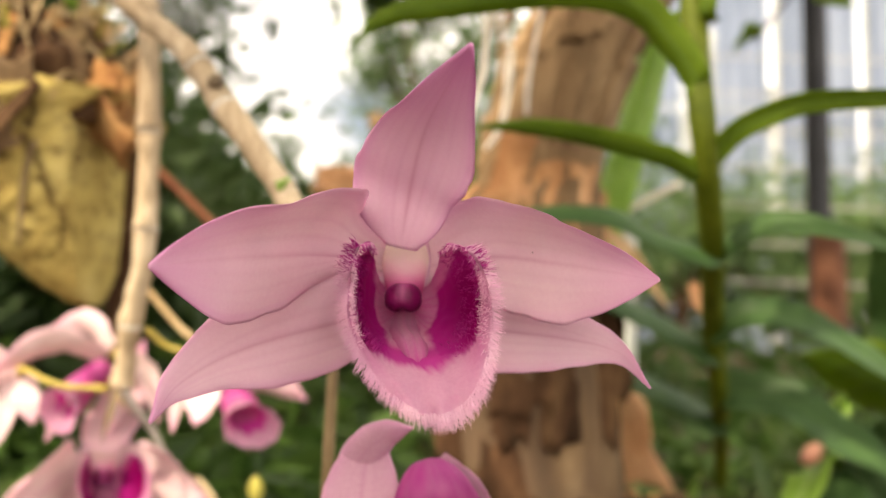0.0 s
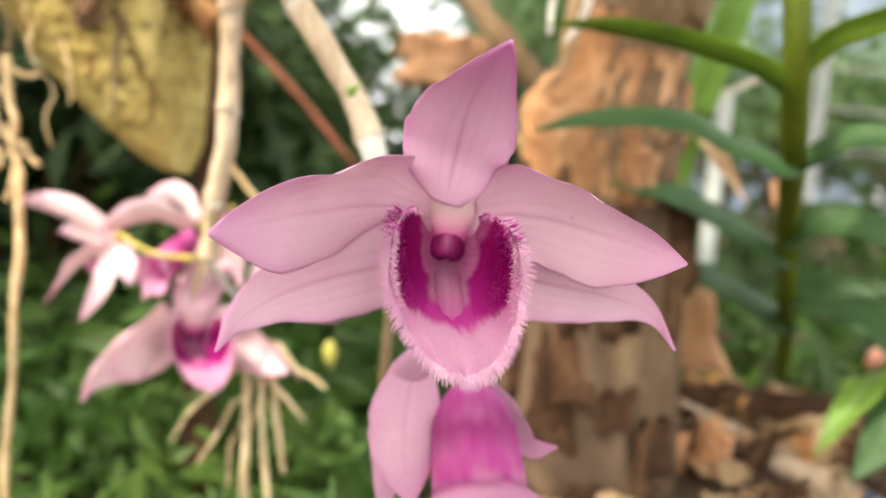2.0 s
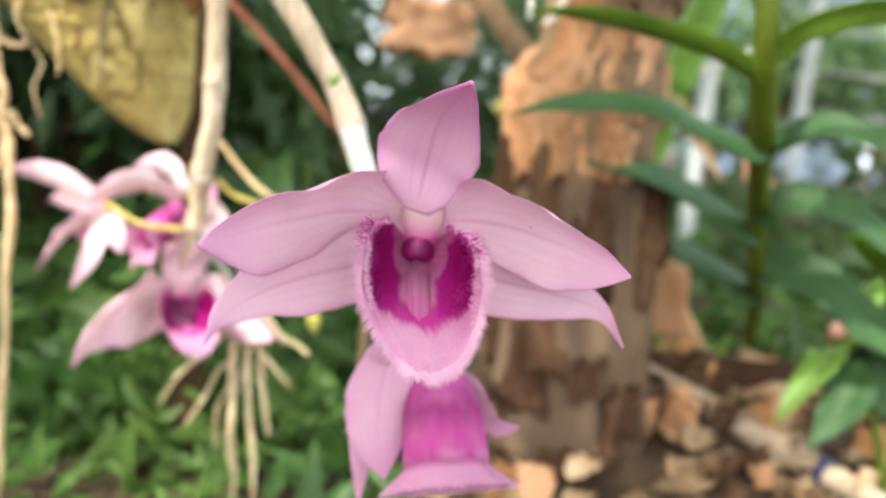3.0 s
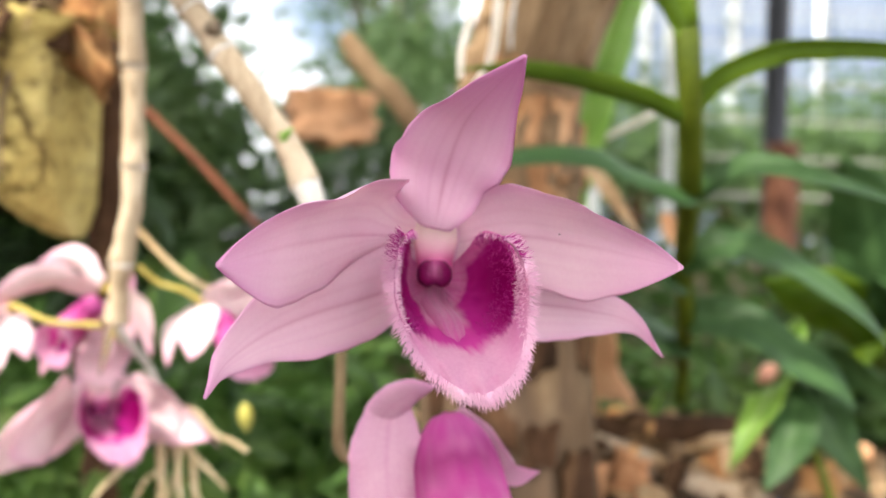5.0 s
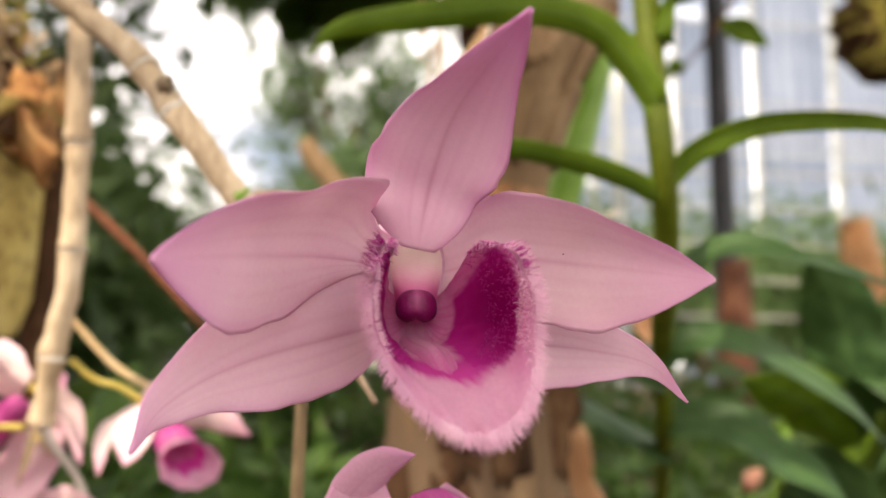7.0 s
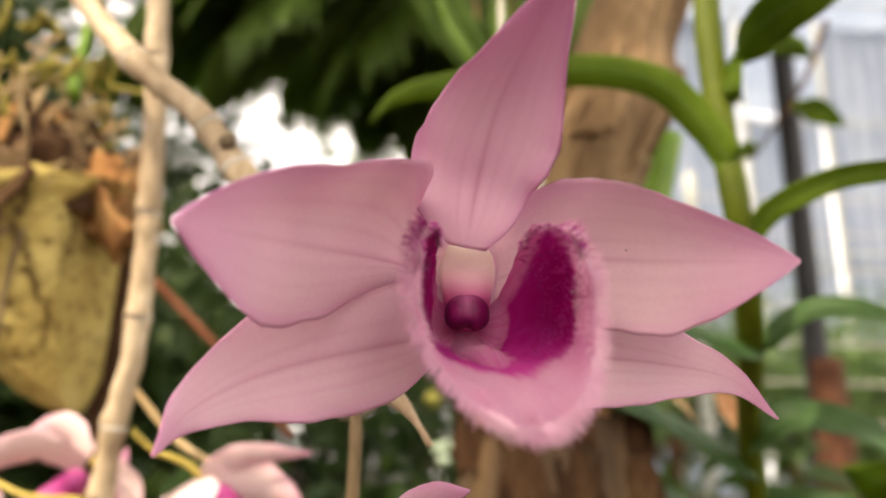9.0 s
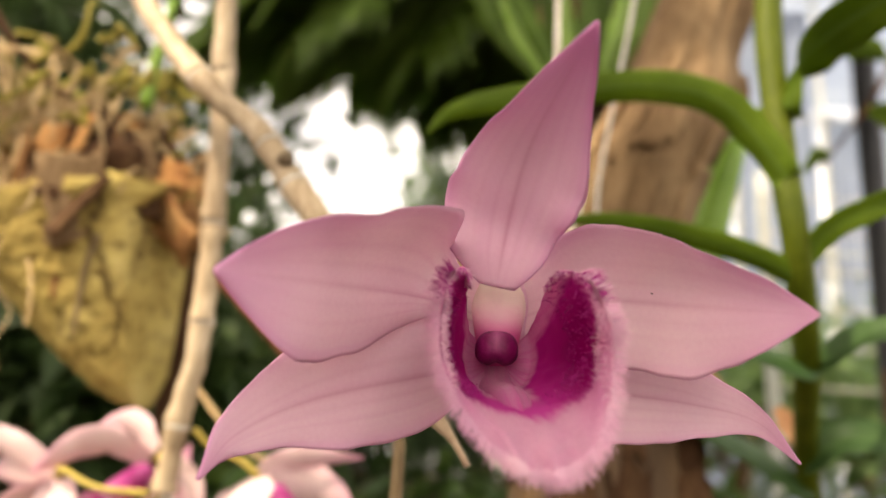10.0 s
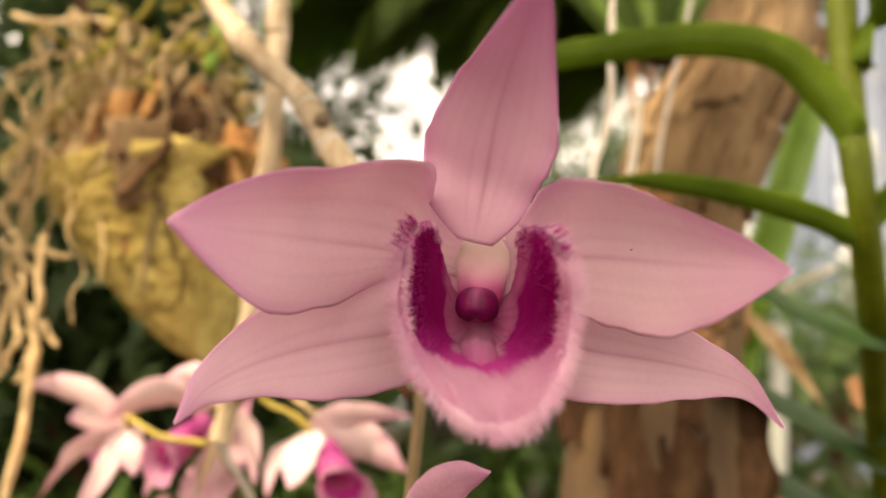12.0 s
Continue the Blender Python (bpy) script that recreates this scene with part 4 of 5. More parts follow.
def chunk(name, place, size, mat, seed, label, category, group="", turn=1.0):
    """A broken piece of bark: a rough, bent slab."""
    rnd = random.Random(seed)
    nx, nz = 9, 11
    verts = []
    e = Euler((turn * rnd.uniform(-0.5, 0.5), turn * rnd.uniform(-0.7, 0.7), turn * rnd.uniform(-1, 1))).to_matrix()
    for layer in (0, 1):
        for i in range(nx):
            for j in range(nz):
                x, z = i / (nx - 1) - 0.5, j / (nz - 1) - 0.5
                rag = 1 + 0.35 * noise.noise(Vector((x * 5, z * 5, seed)))
                y = 0.5 * (x * x) + 0.15 * noise.noise(Vector((x * 6, z * 3, seed + 2 + layer)))
                p = Vector((x * size[0] * rag, (y + (0.5 - layer) * 0.35) * size[1], z * size[2] * rag))
                verts.append(np.array(e @ p) + place)
    f = grid_faces(nx, nz)
    o = nx * nz
    faces = f + [tuple(q + o for q in x)[::-1] for x in f]
    rim = [j for j in range(nz)] + [i * nz + nz - 1 for i in range(1, nx)] + [(nx - 1) * nz + j for j in range(nz - 2, -1, -1)] + [i * nz for i in range(nx - 2, 0, -1)]
    for a, b in zip(rim, rim[1:] + rim[:1]):
        faces.append((b, a, a + o, b + o))
    return raw(name, verts, faces, mat)


basket()
rnd = random.Random(11)
mound = []
for i in range(28):
    for j in range(48):
        a, q = 2 * math.pi * j / 48, i / 27
        r = 0.038 * math.sin(0.5 * math.pi * (0.02 + 0.98 * q))
        z = 0.218 + 0.050 * math.cos(0.5 * math.pi * q)
        g = 1 + 0.35 * noise.noise(Vector((math.cos(a) * 2.5, math.sin(a) * 2.5, z * 60))) + 0.12 * noise.noise(Vector((a * 9, z * 300, 1)))
        mound.append((-0.162 + r * g * math.cos(a), 0.293 + r * g * math.sin(a), z + 0.004 * noise.noise(Vector((a * 5, q * 9, 7)))))
thing("bark_fill", raw("bark_fill", mound, grid_faces(28, 48, True), BARK_DARK), "heap of dark broken bark filling the basket", "bark fill")
for i in range(70):
    a, r = rnd.uniform(0, 6.28), 0.042 * math.sqrt(rnd.random())
    place = np.array((-0.162 + r * math.cos(a), 0.291 + r * math.sin(a), 0.214 + rnd.uniform(0.2, 1.0) * 0.060 * (1 - (r / 0.046) ** 2)))
    thing("bark_chip", chunk("bark_chip", place, (rnd.uniform(0.012, 0.024), 0.006, rnd.uniform(0.016, 0.032)), rnd.choice((CHIP, CHIP, BARK_DARK, BARK)), i, "", ""), "broken orange-brown bark chip filling the basket", "bark chip", "bark chips in the basket")


def wander(start, end, bend, n, seed, drop=0.0):
    """Points of a root that wanders from start to end."""
    r = random.Random(seed)
    a, b = np.array(start, float), np.array(end, float)
    pts = []
    for i in range(n):
        s = i / (n - 1)
        p = a * (1 - s) + b * s + np.array((r.gauss(0, bend), r.gauss(0, bend), r.gauss(0, bend) - drop * math.sin(math.pi * s)))
        pts.append(p)
    pts[0], pts[-1] = a, b
    return pts


# matted roots over the basket
mat_roots = []
for i in range(90):
    a = rnd.uniform(0, 6.28)
    r0, r1 = rnd.uniform(0, 0.03), rnd.uniform(0.02, 0.046)
    s = (-0.162 + r0 * math.cos(a), 0.288 + r0 * math.sin(a), rnd.uniform(0.245, 0.285))
    b = a + rnd.uniform(-0.8, 0.8)
    e = (-0.165 + r1 * math.cos(b), 0.285 + r1 * math.sin(b), rnd.uniform(0.205, 0.265))
    mat_roots.append(tube(wander(s, e, 0.005, 6, i, -0.006), (0.0007, 0.0005, 0.0004), 5, 16, 0.2, i))
v, f = joined(mat_roots)
thing("root_mat", raw("root_mat", v, f, ROOT), "tangle of thin tan orchid roots over bark", "roots", kind="stuff")
mossy = []
for i in range(40):
    a = rnd.uniform(0, 6.28)
    s = (-0.165 + 0.028 * math.cos(a), 0.285 + 0.028 * math.sin(a), rnd.uniform(0.24, 0.30))
    mossy.append(tube(wander(s, (s[0] + rnd.uniform(-0.03, 0.03), s[1] + rnd.uniform(-0.02, 0.02), s[2] + rnd.uniform(-0.04, 0.015)), 0.004, 5, i + 200), (0.0010, 0.0013, 0.0005), 6, 12, 0.3, i))
v, f = joined(mossy)
thing("dead_moss", raw("dead_moss", v, f, MOSS), "olive and brown dead moss strands", "moss", kind="stuff")

# single aerial roots hanging beside the basket
hanging = (
    ((-0.196, 0.268, 0.272), (-0.2107, 0.262, 0.2676), 0.0011), ((-0.2107, 0.262, 0.2676), (-0.2008, 0.262, 0.2338), 0.0011),
    ((-0.2008, 0.262, 0.2338), (-0.2092, 0.262, 0.2058), 0.0011), ((-0.2280, 0.262, 0.2854), (-0.1757, 0.262, 0.2800), 0.0013),
    ((-0.1757, 0.262, 0.2800), (-0.1830, 0.255, 0.2100), 0.0008), ((-0.2036, 0.260, 0.1816), (-0.1881, 0.256, 0.1652), 0.0010),
    ((-0.1881, 0.256, 0.1652), (-0.1715, 0.254, 0.1517), 0.0013), ((-0.1760, 0.252, 0.1600), (-0.1830, 0.252, 0.1380), 0.0011),
    ((-0.1827, 0.250, 0.1900), (-0.1761, 0.250, 0.1502), 0.0014), ((-0.1761, 0.250, 0.1502), (-0.1771, 0.250, 0.0962), 0.0015),
    ((-0.1771, 0.250, 0.0962), (-0.1812, 0.250, 0.0000), 0.0015), ((-0.1900, 0.252, 0.1760), (-0.1850, 0.252, 0.1500), 0.0011),
    ((-0.2120, 0.262, 0.1900), (-0.1761, 0.258, 0.1850), 0.0011), ((-0.2150, 0.262, 0.2050), (-0.1900, 0.258, 0.1780), 0.0010),
    ((-0.1930, 0.254, 0.1700), (-0.1990, 0.252, 0.1300), 0.0012), ((-0.1850, 0.252, 0.1560), (-0.1960, 0.252, 0.1360), 0.0011),
    ((-0.1990, 0.260, 0.2480), (-0.1950, 0.256, 0.2080), 0.0008), ((-0.2200, 0.262, 0.2380), (-0.1900, 0.260, 0.2200), 0.0009),
)
for i, (a, b, r) in enumerate(hanging):
    thing("aerial_root", rod("aerial_root", wander(a, b, 0.0011, 6, i + 30, 0.001), (r, r * 0.9, r * 1.1, r * 0.8), ROOT, 8, 24, 0.25, i), "thin wavy tan aerial root hanging beside basket", "root", "hanging aerial roots")
tangle = random.Random(91)
for i in range(26):
    x, z = tangle.uniform(-0.214, -0.176), tangle.uniform(0.215, 0.285)
    a = (x, tangle.uniform(0.252, 0.266), z)
    b = (x + tangle.gauss(-0.004, 0.012), tangle.uniform(0.250, 0.264), z - tangle.uniform(0.030, 0.085))
    r = tangle.uniform(0.0003, 0.0006)
    thing("aerial_root", rod("aerial_root", wander(a, b, 0.0030, 8, i + 800, 0.001), (r, r * 1.1, r * 0.8, r * 0.6), ROOT, 6, 30, 0.25, i), "thin wavy tan aerial root hanging beside basket", "root", "hanging aerial roots")
thing("green_stalk", rod("green_stalk", ((-0.222, 0.262, 0.214), (-0.200, 0.262, 0.240), (-0.165, 0.268, 0.278)), (0.0022, 0.0020, 0.0014), MOSS, 10, 20, 0.15), "olive green slanting stalk in front of the roots", "stalk")
thing("dark_twig", rod("dark_twig", ((-0.205, 0.260, 0.300), (-0.185, 0.262, 0.276), (-0.160, 0.270, 0.258)), (0.0018, 0.0015, 0.0010), BARK_DARK, 9, 16, 0.2), "dark twig above the basket", "twig")
thing("fresh_shoot", rod("fresh_shoot", ((-0.140, 0.268, 0.262), (-0.139, 0.268, 0.282), (-0.137, 0.270, 0.310)), (0.0026, 0.0022, 0.0016), FRESH_LEAF, 10, 14, 0.1), "yellow-green fresh shoot above the bark", "shoot")

# dark upright rod added for the shade between basket and cane
thing("dark_stake", rod("dark_stake", ((-0.134, 0.320, -0.020), (-0.1335, 0.319, 0.080), (-0.1335, 0.318, 0.170), (-0.1345, 0.318, 0.262)), (0.0072, 0.0070, 0.0068, 0.0064), BARK_DARK, 14, 60, 0.25, 12, 90.0), "dark rough strip behind the basket, standing for its shaded side", "stake")

# dry bracts and roots under the flower cluster
for i, (b, r) in enumerate((((-0.1188, 0.262, 0.0510), 0.0010), ((-0.1100, 0.266, 0.0420), 0.0008), ((-0.0860, 0.262, 0.0218), 0.0012), ((-0.0800, 0.266, 0.0100), 0.0010), ((-0.0603, 0.262, 0.0790), 0.0010), ((-0.0680, 0.266, 0.0640), 0.0009), ((-0.0740, 0.262, 0.0443), 0.0012), ((-0.0900, 0.270, 0.0050), 0.0009), ((-0.0960, 0.264, 0.0350), 0.0008))):
    a = (-0.0880 + 0.004 * math.sin(i * 2.3), 0.2660, 0.0900 + 0.004 * math.cos(i * 1.7))
    thing("dry_root", rod("dry_root", wander(a, b, 0.0016, 5, i + 70), (r * 0.7, r * 1.2, r * 0.5), YELLOW_ROOT, 9, 20, 0.3, i), "straw-yellow dry root under the flower cluster", "root", "dry roots under the cluster")
thing("dry_stalk", rod("dry_stalk", ((-0.1004, 0.2450, 0.1260), (-0.0990, 0.2500, 0.1190), (-0.0945, 0.2600, 0.1080), (-0.0880, 0.2660, 0.0890)), (0.0020, 0.0014, 0.0012, 0.0012), CANE_GREY, 9, 26, 0.25), "thin dry stalk below the cane's end", "stalk")
thing("dry_bract", leaf_mesh("dry_bract", ((-0.1000, 0.2425, 0.1290), (-0.1015, 0.2400, 0.1180), (-0.1040, 0.2400, 0.1080)), 0.0012, (1, 0, 0.2), BROWN_STEM, n=14, m=7, fold=0.5), "brown papery bract at the cane's end", "bract")
thing("yellow_bud", rod("yellow_bud", ((-0.070, 0.300, 0.088), (-0.0695, 0.300, 0.083), (-0.069, 0.300, 0.077)), (0.0012, 0.0030, 0.0010), BUD, 12, 14, 0.1), "small yellow flower bud", "bud")

# ---- tree trunk ----
TRUNK = ((0.118, 0.330, 0.460), (0.098, 0.327, 0.385), (0.0755, 0.325, 0.320), (0.0690, 0.325, 0.294), (0.0545, 0.325, 0.268), (0.0440, 0.327, 0.235), (0.0395, 0.330, 0.209), (0.0340, 0.330, 0.190), (0.036, 0.333, 0.155), (0.038, 0.337, 0.115), (0.039, 0.340, 0.070), (0.040, 0.345, 0.000), (0.040, 0.345, -0.030))
TRUNK_R = (0.0240, 0.0220, 0.0215, 0.0265, 0.0275, 0.0265, 0.0268, 0.0330, 0.0335, 0.0360, 0.0390, 0.0470, 0.0520)



def trunk():
    h = holder("tree_trunk", (0.04, 0.345, 0.0), "rough brown tree trunk with flaking orange bark", "tree trunk")
    c = spline(TRUNK, 130)
    r = curve(TRUNK_R, np.linspace(0, 1, 130))
    verts = []
    for i in range(130):
        for k in range(72):
            w = 2 * math.pi * k / 72
            d = np.array((math.cos(w), math.sin(w), 0))
            p = c[i] + d * r[i]
            g = 0.10 * noise.noise(Vector((p[0] * 45, p[1] * 45, p[2] * 16))) + 0.10 * noise.noise(Vector((w * 5, p[2] * 9, 4))) + 0.05 * noise.noise(Vector((w * 16, p[2] * 40, 9)))
            verts.append(c[i] + d * r[i] * (1 + g))
    # mask of the painted shade: ragged, below z 0.16, weaker on the right
    rot = [float(np.clip((0.5 + 1.6 * noise.noise(Vector((p[0] * 40, p[1] * 40, p[2] * 14))) - max(0.0, p[2] - 0.150) / 0.022) * 1.6 + 0.5, 0, 0.92 if p[0] < 0.060 else 0.55)) for p in verts]
    body = part("trunk", raw("trunk", verts, grid_faces(130, 72, True) + [tuple(range(72))[::-1]], BARK, attrs={"rot": rot}), h)
    rr = random.Random(3)
    # flakes of bark on the camera's side; the stretch between upper and lower ones is painted in shade
    for i in range(40):
        z = rr.choice((rr.uniform(0.165, 0.30), rr.uniform(0.165, 0.215), rr.uniform(0.0, 0.075)))
        j = int(np.argmin(np.abs(c[:, 2] - z)))
        w = rr.uniform(-2.9, -0.1)
        hw, hh = (rr.uniform(0.12, 0.34), rr.uniform(0.007, 0.020)) if z > 0.12 else (rr.uniform(0.08, 0.20), rr.uniform(0.007, 0.015))
        vs = []
        nx, nz = 8, 10
        for layer in (0, 1):
            for a in range(nx):
                for b in range(nz):
                    x, q = a / (nx - 1) * 2 - 1, b / (nz - 1) * 2 - 1
                    rag = 1 + 0.45 * noise.noise(Vector((x * 2.2, q * 2.2, i * 3.7)))
                    ang = w + x * hw * rag
                    zz = z + q * hh * rag
                    jj = int(np.argmin(np.abs(c[:, 2] - zz)))
                    lift = r[jj] * (1.07 + 0.05 * noise.noise(Vector((ang * 8, zz * 60, i)))) + (0.0003 if layer == 0 else -0.004) + 0.0012 * max(0, q) ** 2
                    vs.append((c[jj][0] + lift * math.cos(ang), c[jj][1] + lift * math.sin(ang), zz))
        fs = grid_faces(nx, nz)
        o = nx * nz
        faces = fs + [tuple(t + o for t in x)[::-1] for x in fs]
        rim = [b for b in range(nz)] + [a * nz + nz - 1 for a in range(1, nx)] + [(nx - 1) * nz + b for b in range(nz - 2, -1, -1)] + [a * nz for a in range(nx - 2, 0, -1)]
        for a, b in zip(rim, rim[1:] + rim[:1]):
            faces.append((b, a, a + o, b + o))
        # low flakes mostly take dark bark, in keeping with the painted shade
        part("bark_flake", raw("bark_flake", vs, faces, BARK_FLAKE if (0.12 < z < 0.22 and rr.random() < 0.75) or (z < 0.12 and w > -0.5) else BARK if z > 0.12 else BARK_DARK), body)
    # dark pieces that deepen the painted shade on the middle trunk
    for i in range(14):
        z, w = rr.uniform(0.07, 0.165), rr.uniform(-2.8, -0.2)
        j = int(np.argmin(np.abs(c[:, 2] - z)))
        p = c[j] + np.array((math.cos(w), math.sin(w), 0)) * r[j] * 1.02
        part("dark_bark", chunk("dark_bark", p, (0.016, 0.003, 0.038), BARK_DARK, i + 90, "", "", turn=0.25), body)
    return h


trunk()
thing("wire_hook", rod("wire_hook", ((0.0470, 0.286, 0.330), (0.0400, 0.290, 0.290), (0.0350, 0.296, 0.262), (0.0325, 0.2975, 0.245), (0.0320, 0.297, 0.232)), (0.0008, 0.0008, 0.0008), WIRE, 8, 26), "thin grey wire hanging against the trunk", "wire")
thing("white_thread", rod("white_thread", ((0.0130, 0.240, 0.340), (0.0132, 0.240, 0.262), (0.0140, 0.240, 0.243), (0.0130, 0.240, 0.229), (0.0100, 0.240, 0.218), (0.0098, 0.240, 0.2075)), (0.0009, 0.0010, 0.0011, 0.0010), WHITE_ROOT, 8, 40, 0.15), "pale sunlit hanging root, thin as string", "root")
thing("white_root", rod("white_root", ((0.0225, 0.250, 0.2420), (0.0222, 0.251, 0.2330), (0.0215, 0.253, 0.2230), (0.0196, 0.255, 0.2150), (0.0150, 0.256, 0.2080)), (0.0013, 0.0015, 0.0013, 0.0008), WHITE_ROOT, 8, 24, 0.15), "short pale sunlit root with a curl", "root")

# pale green stalk and pale post behind the trunk
thing("green_stalk", rod("green_stalk", ((0.052, 0.392, 0.000), (0.062, 0.390, 0.110), (0.071, 0.387, 0.165), (0.086, 0.380, 0.225), (0.105, 0.375, 0.300)), (0.0105, 0.0100, 0.0095, 0.0090, 0.0080), FRESH_LEAF, 20, 40, 0.05), "thick yellow-green plant stalk behind the trunk", "plant stalk")
thing("pale_post", rod("pale_post", ((0.176, 0.800, -0.02), (0.177, 0.800, 0.150), (0.178, 0.800, 0.262)), (0.0080, 0.0080, 0.0078), GREY_POST, 14, 20, 0.04), "thin pale grey post behind the trunk", "post")
thing("pale_twig", rod("pale_twig", ((0.030, 0.395, 0.180), (0.065, 0.388, 0.196), (0.115, 0.380, 0.222)), (0.0014, 0.0016, 0.0020), WHITE_ROOT, 8, 22, 0.2), "pale slanting twig behind the leaves", "twig")
thing("yellow_leaf", leaf_mesh("yellow_leaf", ((0.078, 0.372, 0.196), (0.090, 0.366, 0.180), (0.105, 0.360, 0.158)), 0.0045, (1, 0.3, 0.6), LITTER, seed=4), "dry tan leaf hanging by the trunk", "dry leaf")
thing("orange_leaf", leaf_mesh("orange_leaf", ((0.112, 0.352, 0.170), (0.120, 0.350, 0.158), (0.128, 0.348, 0.146)), 0.0060, (1, 0.3, 0.6), TERRA, seed=5), "curled orange dry leaf behind the stem", "dry leaf")
thing("red_twig", rod("red_twig", ((-0.165, 0.372, 0.240), (-0.118, 0.379, 0.196), (-0.075, 0.385, 0.150)), (0.0016, 0.0020, 0.0018), RED_TWIG, 9, 24, 0.15), "reddish brown slanting twig", "twig")
thing("yellow_twig", rod("yellow_twig", ((-0.102, 0.262, 0.158), (-0.086, 0.262, 0.142), (-0.068, 0.262, 0.132)), (0.0009, 0.0012, 0.0015), ROOT, 9, 18, 0.2), "yellow-brown twig beside the cane", "twig")

# broken branch and terracotta block further back
thing("broken_branch", rod("broken_branch", ((-0.052, 0.490, 0.284), (-0.040, 0.488, 0.266), (-0.015, 0.486, 0.240), (0.020, 0.480, 0.200)), (0.0050, 0.0072, 0.0078, 0.0085), BARK, 14, 34, 0.3, 6), "broken brown branch leaning towards the trunk", "branch")
thing("wood_block", chunk("wood_block", np.array((-0.058, 0.505, 0.234)), (0.055, 0.060, 0.034), TERRA, 401, "", ""), "weathered orange wood block behind the flowers", "wood block")

# ---- bank: stick, litter, small plants ----
stick = thing("fallen_stick", rod("fallen_stick", ((0.030, 0.450, 0.062), (0.0464, 0.430, 0.060), (0.0813, 0.392, 0.0545), (0.1159, 0.360, 0.0480), (0.1581, 0.310, 0.0400), (0.175, 0.290, 0.036)), (0.0042, 0.0055, 0.0060, 0.0062, 0.0060, 0.0050), STICK, 14, 60, 0.18, 9), "weathered grey-brown stick lying on the bank", "stick")
for p, q in (((0.0720, 0.402, 0.0562), (0.0765, 0.397, 0.0555)), ((0.1500, 0.3195, 0.0413), (0.1560, 0.3125, 0.0405))):
    part("blue_tape", rod("blue_tape", (p, q), (0.0070, 0.0070), TAPE, 14, 6, 0.06), stick, "dark blue tape wrapped round")
thing("rotten_log", rod("rotten_log", ((0.085, 0.405, 0.050), (0.125, 0.400, 0.052), (0.165, 0.402, 0.050), (0.215, 0.412, 0.044)), (0.011, 0.014, 0.014, 0.011), BARK_DARK, 28, 70, 0.4, 14), "dark rotten log under the leafy orchid", "log")
rl = random.Random(21)
for i in range(360):
    x, y = (rl.uniform(-0.02, 0.30), rl.uniform(0.27, 0.62)) if i < 150 else (rl.uniform(-0.01, 0.14), rl.uniform(0.26, 0.35)) if i > 310 else (rl.uniform(0.06, 0.20), rl.uniform(0.34, 0.45)) if i > 250 else (rl.uniform(0.05, 0.26), rl.uniform(0.33, 0.50))
    z = ground_height(x, y) + rl.uniform(0.002, 0.008)
    a, ln = rl.uniform(0, 6.28), rl.uniform(0.012, 0.034)
    d = np.array((math.cos(a), math.sin(a), rl.uniform(-0.1, 0.35)))
    p = np.array((x, y, z))
    pts = (p, p + d * ln * 0.5 + np.array((0, 0, rl.uniform(0, 0.006))), p + d * ln)
    if i % 3:
        thing("dry_leaf", leaf_mesh("dry_leaf", pts, rl.uniform(0.004, 0.008), (-d[1], d[0], rl.uniform(-0.4, 0.6)), LITTER, n=10, m=5, fold=rl.uniform(0, 0.6), wave=0.2, seed=i), "curled dry leaf on the soil", "dry leaf", "leaf litter on the bank")
    else:
        thing("bark_chip", chunk("bark_chip", p + np.array((0, 0, 0.004)), (rl.uniform(0.008, 0.02), 0.006, rl.uniform(0.010, 0.026)), rl.choice((CHIP, LITTER, BARK_DARK, TERRA)), i + 500, "", ""), "bark chip on the bank", "bark chip", "bark chips on the bank")
thing("bark_slab", chunk("bark_slab", np.array((0.088, 0.410, 0.095)), (0.034, 0.012, 0.058), TERRA, 77, "", ""), "orange-brown slab of bark standing on the bank", "bark slab")


for x, y, w in ((-0.1004, 0.3455, 0.016), (-0.0770, 0.3466, 0.020), (-0.0620, 0.3600, 0.013)):
    thing("pale_stone", chunk("pale_stone", np.array((x, y, ground_height(x, y) + 0.004)), (w, 0.014, 0.010), WHITE_ROOT, int(w * 4000), "", "", turn=0.4), "small pale stone among the ground leaves", "stone", "pale stones")


def broad_plant(name, label, base, leaves, mat, group=""):
    h = holder(name, base, label, "plant", group)
    for i, (mid, tip, w, side) in enumerate(leaves):
        b = np.array(base, float)
        part("leaf", leaf_mesh("leaf", (b, (b + np.array(mid)) / 2 + np.array((0, 0, 0.004)), mid, tip), w, side, mat[i % len(mat)], (0.08, 0.5, 1.0, 0.85, 0.02), 0.22, n=30, m=11, wave=0.12, seed=i), h)
    return h


broad_plant("young_plant", "small plant with fresh green broad leaves on bank", (0.166, 0.330, 0.094), (((0.146, 0.312, 0.090), (0.1262, 0.300, 0.0640), 0.0095, (1, -0.2, 0.8)), ((0.155, 0.305, 0.078), (0.140, 0.298, 0.056), 0.0100, (1, -0.2, 0.5)), ((0.182, 0.318, 0.106), (0.200, 0.305, 0.090), 0.0110, (0.2, -0.8, 0.6)), ((0.178, 0.322, 0.080), (0.192, 0.312, 0.052), 0.0105, (1, -0.3, 0.4)), ((0.172, 0.350, 0.116), (0.186, 0.366, 0.122), 0.0090, (0.6, -0.6, 0.4))), (FRESH_LEAF, BROAD_LEAF, BROAD_LEAF, BROAD_LEAF))
thing("plant_stem", rod("plant_stem", ((0.166, 0.330, 0.096), (0.172, 0.322, 0.070), (0.182, 0.312, 0.030)), (0.0016, 0.0018, 0.0020), GREEN_STEM, 10, 16), "thin green stem of the young plant", "stem")
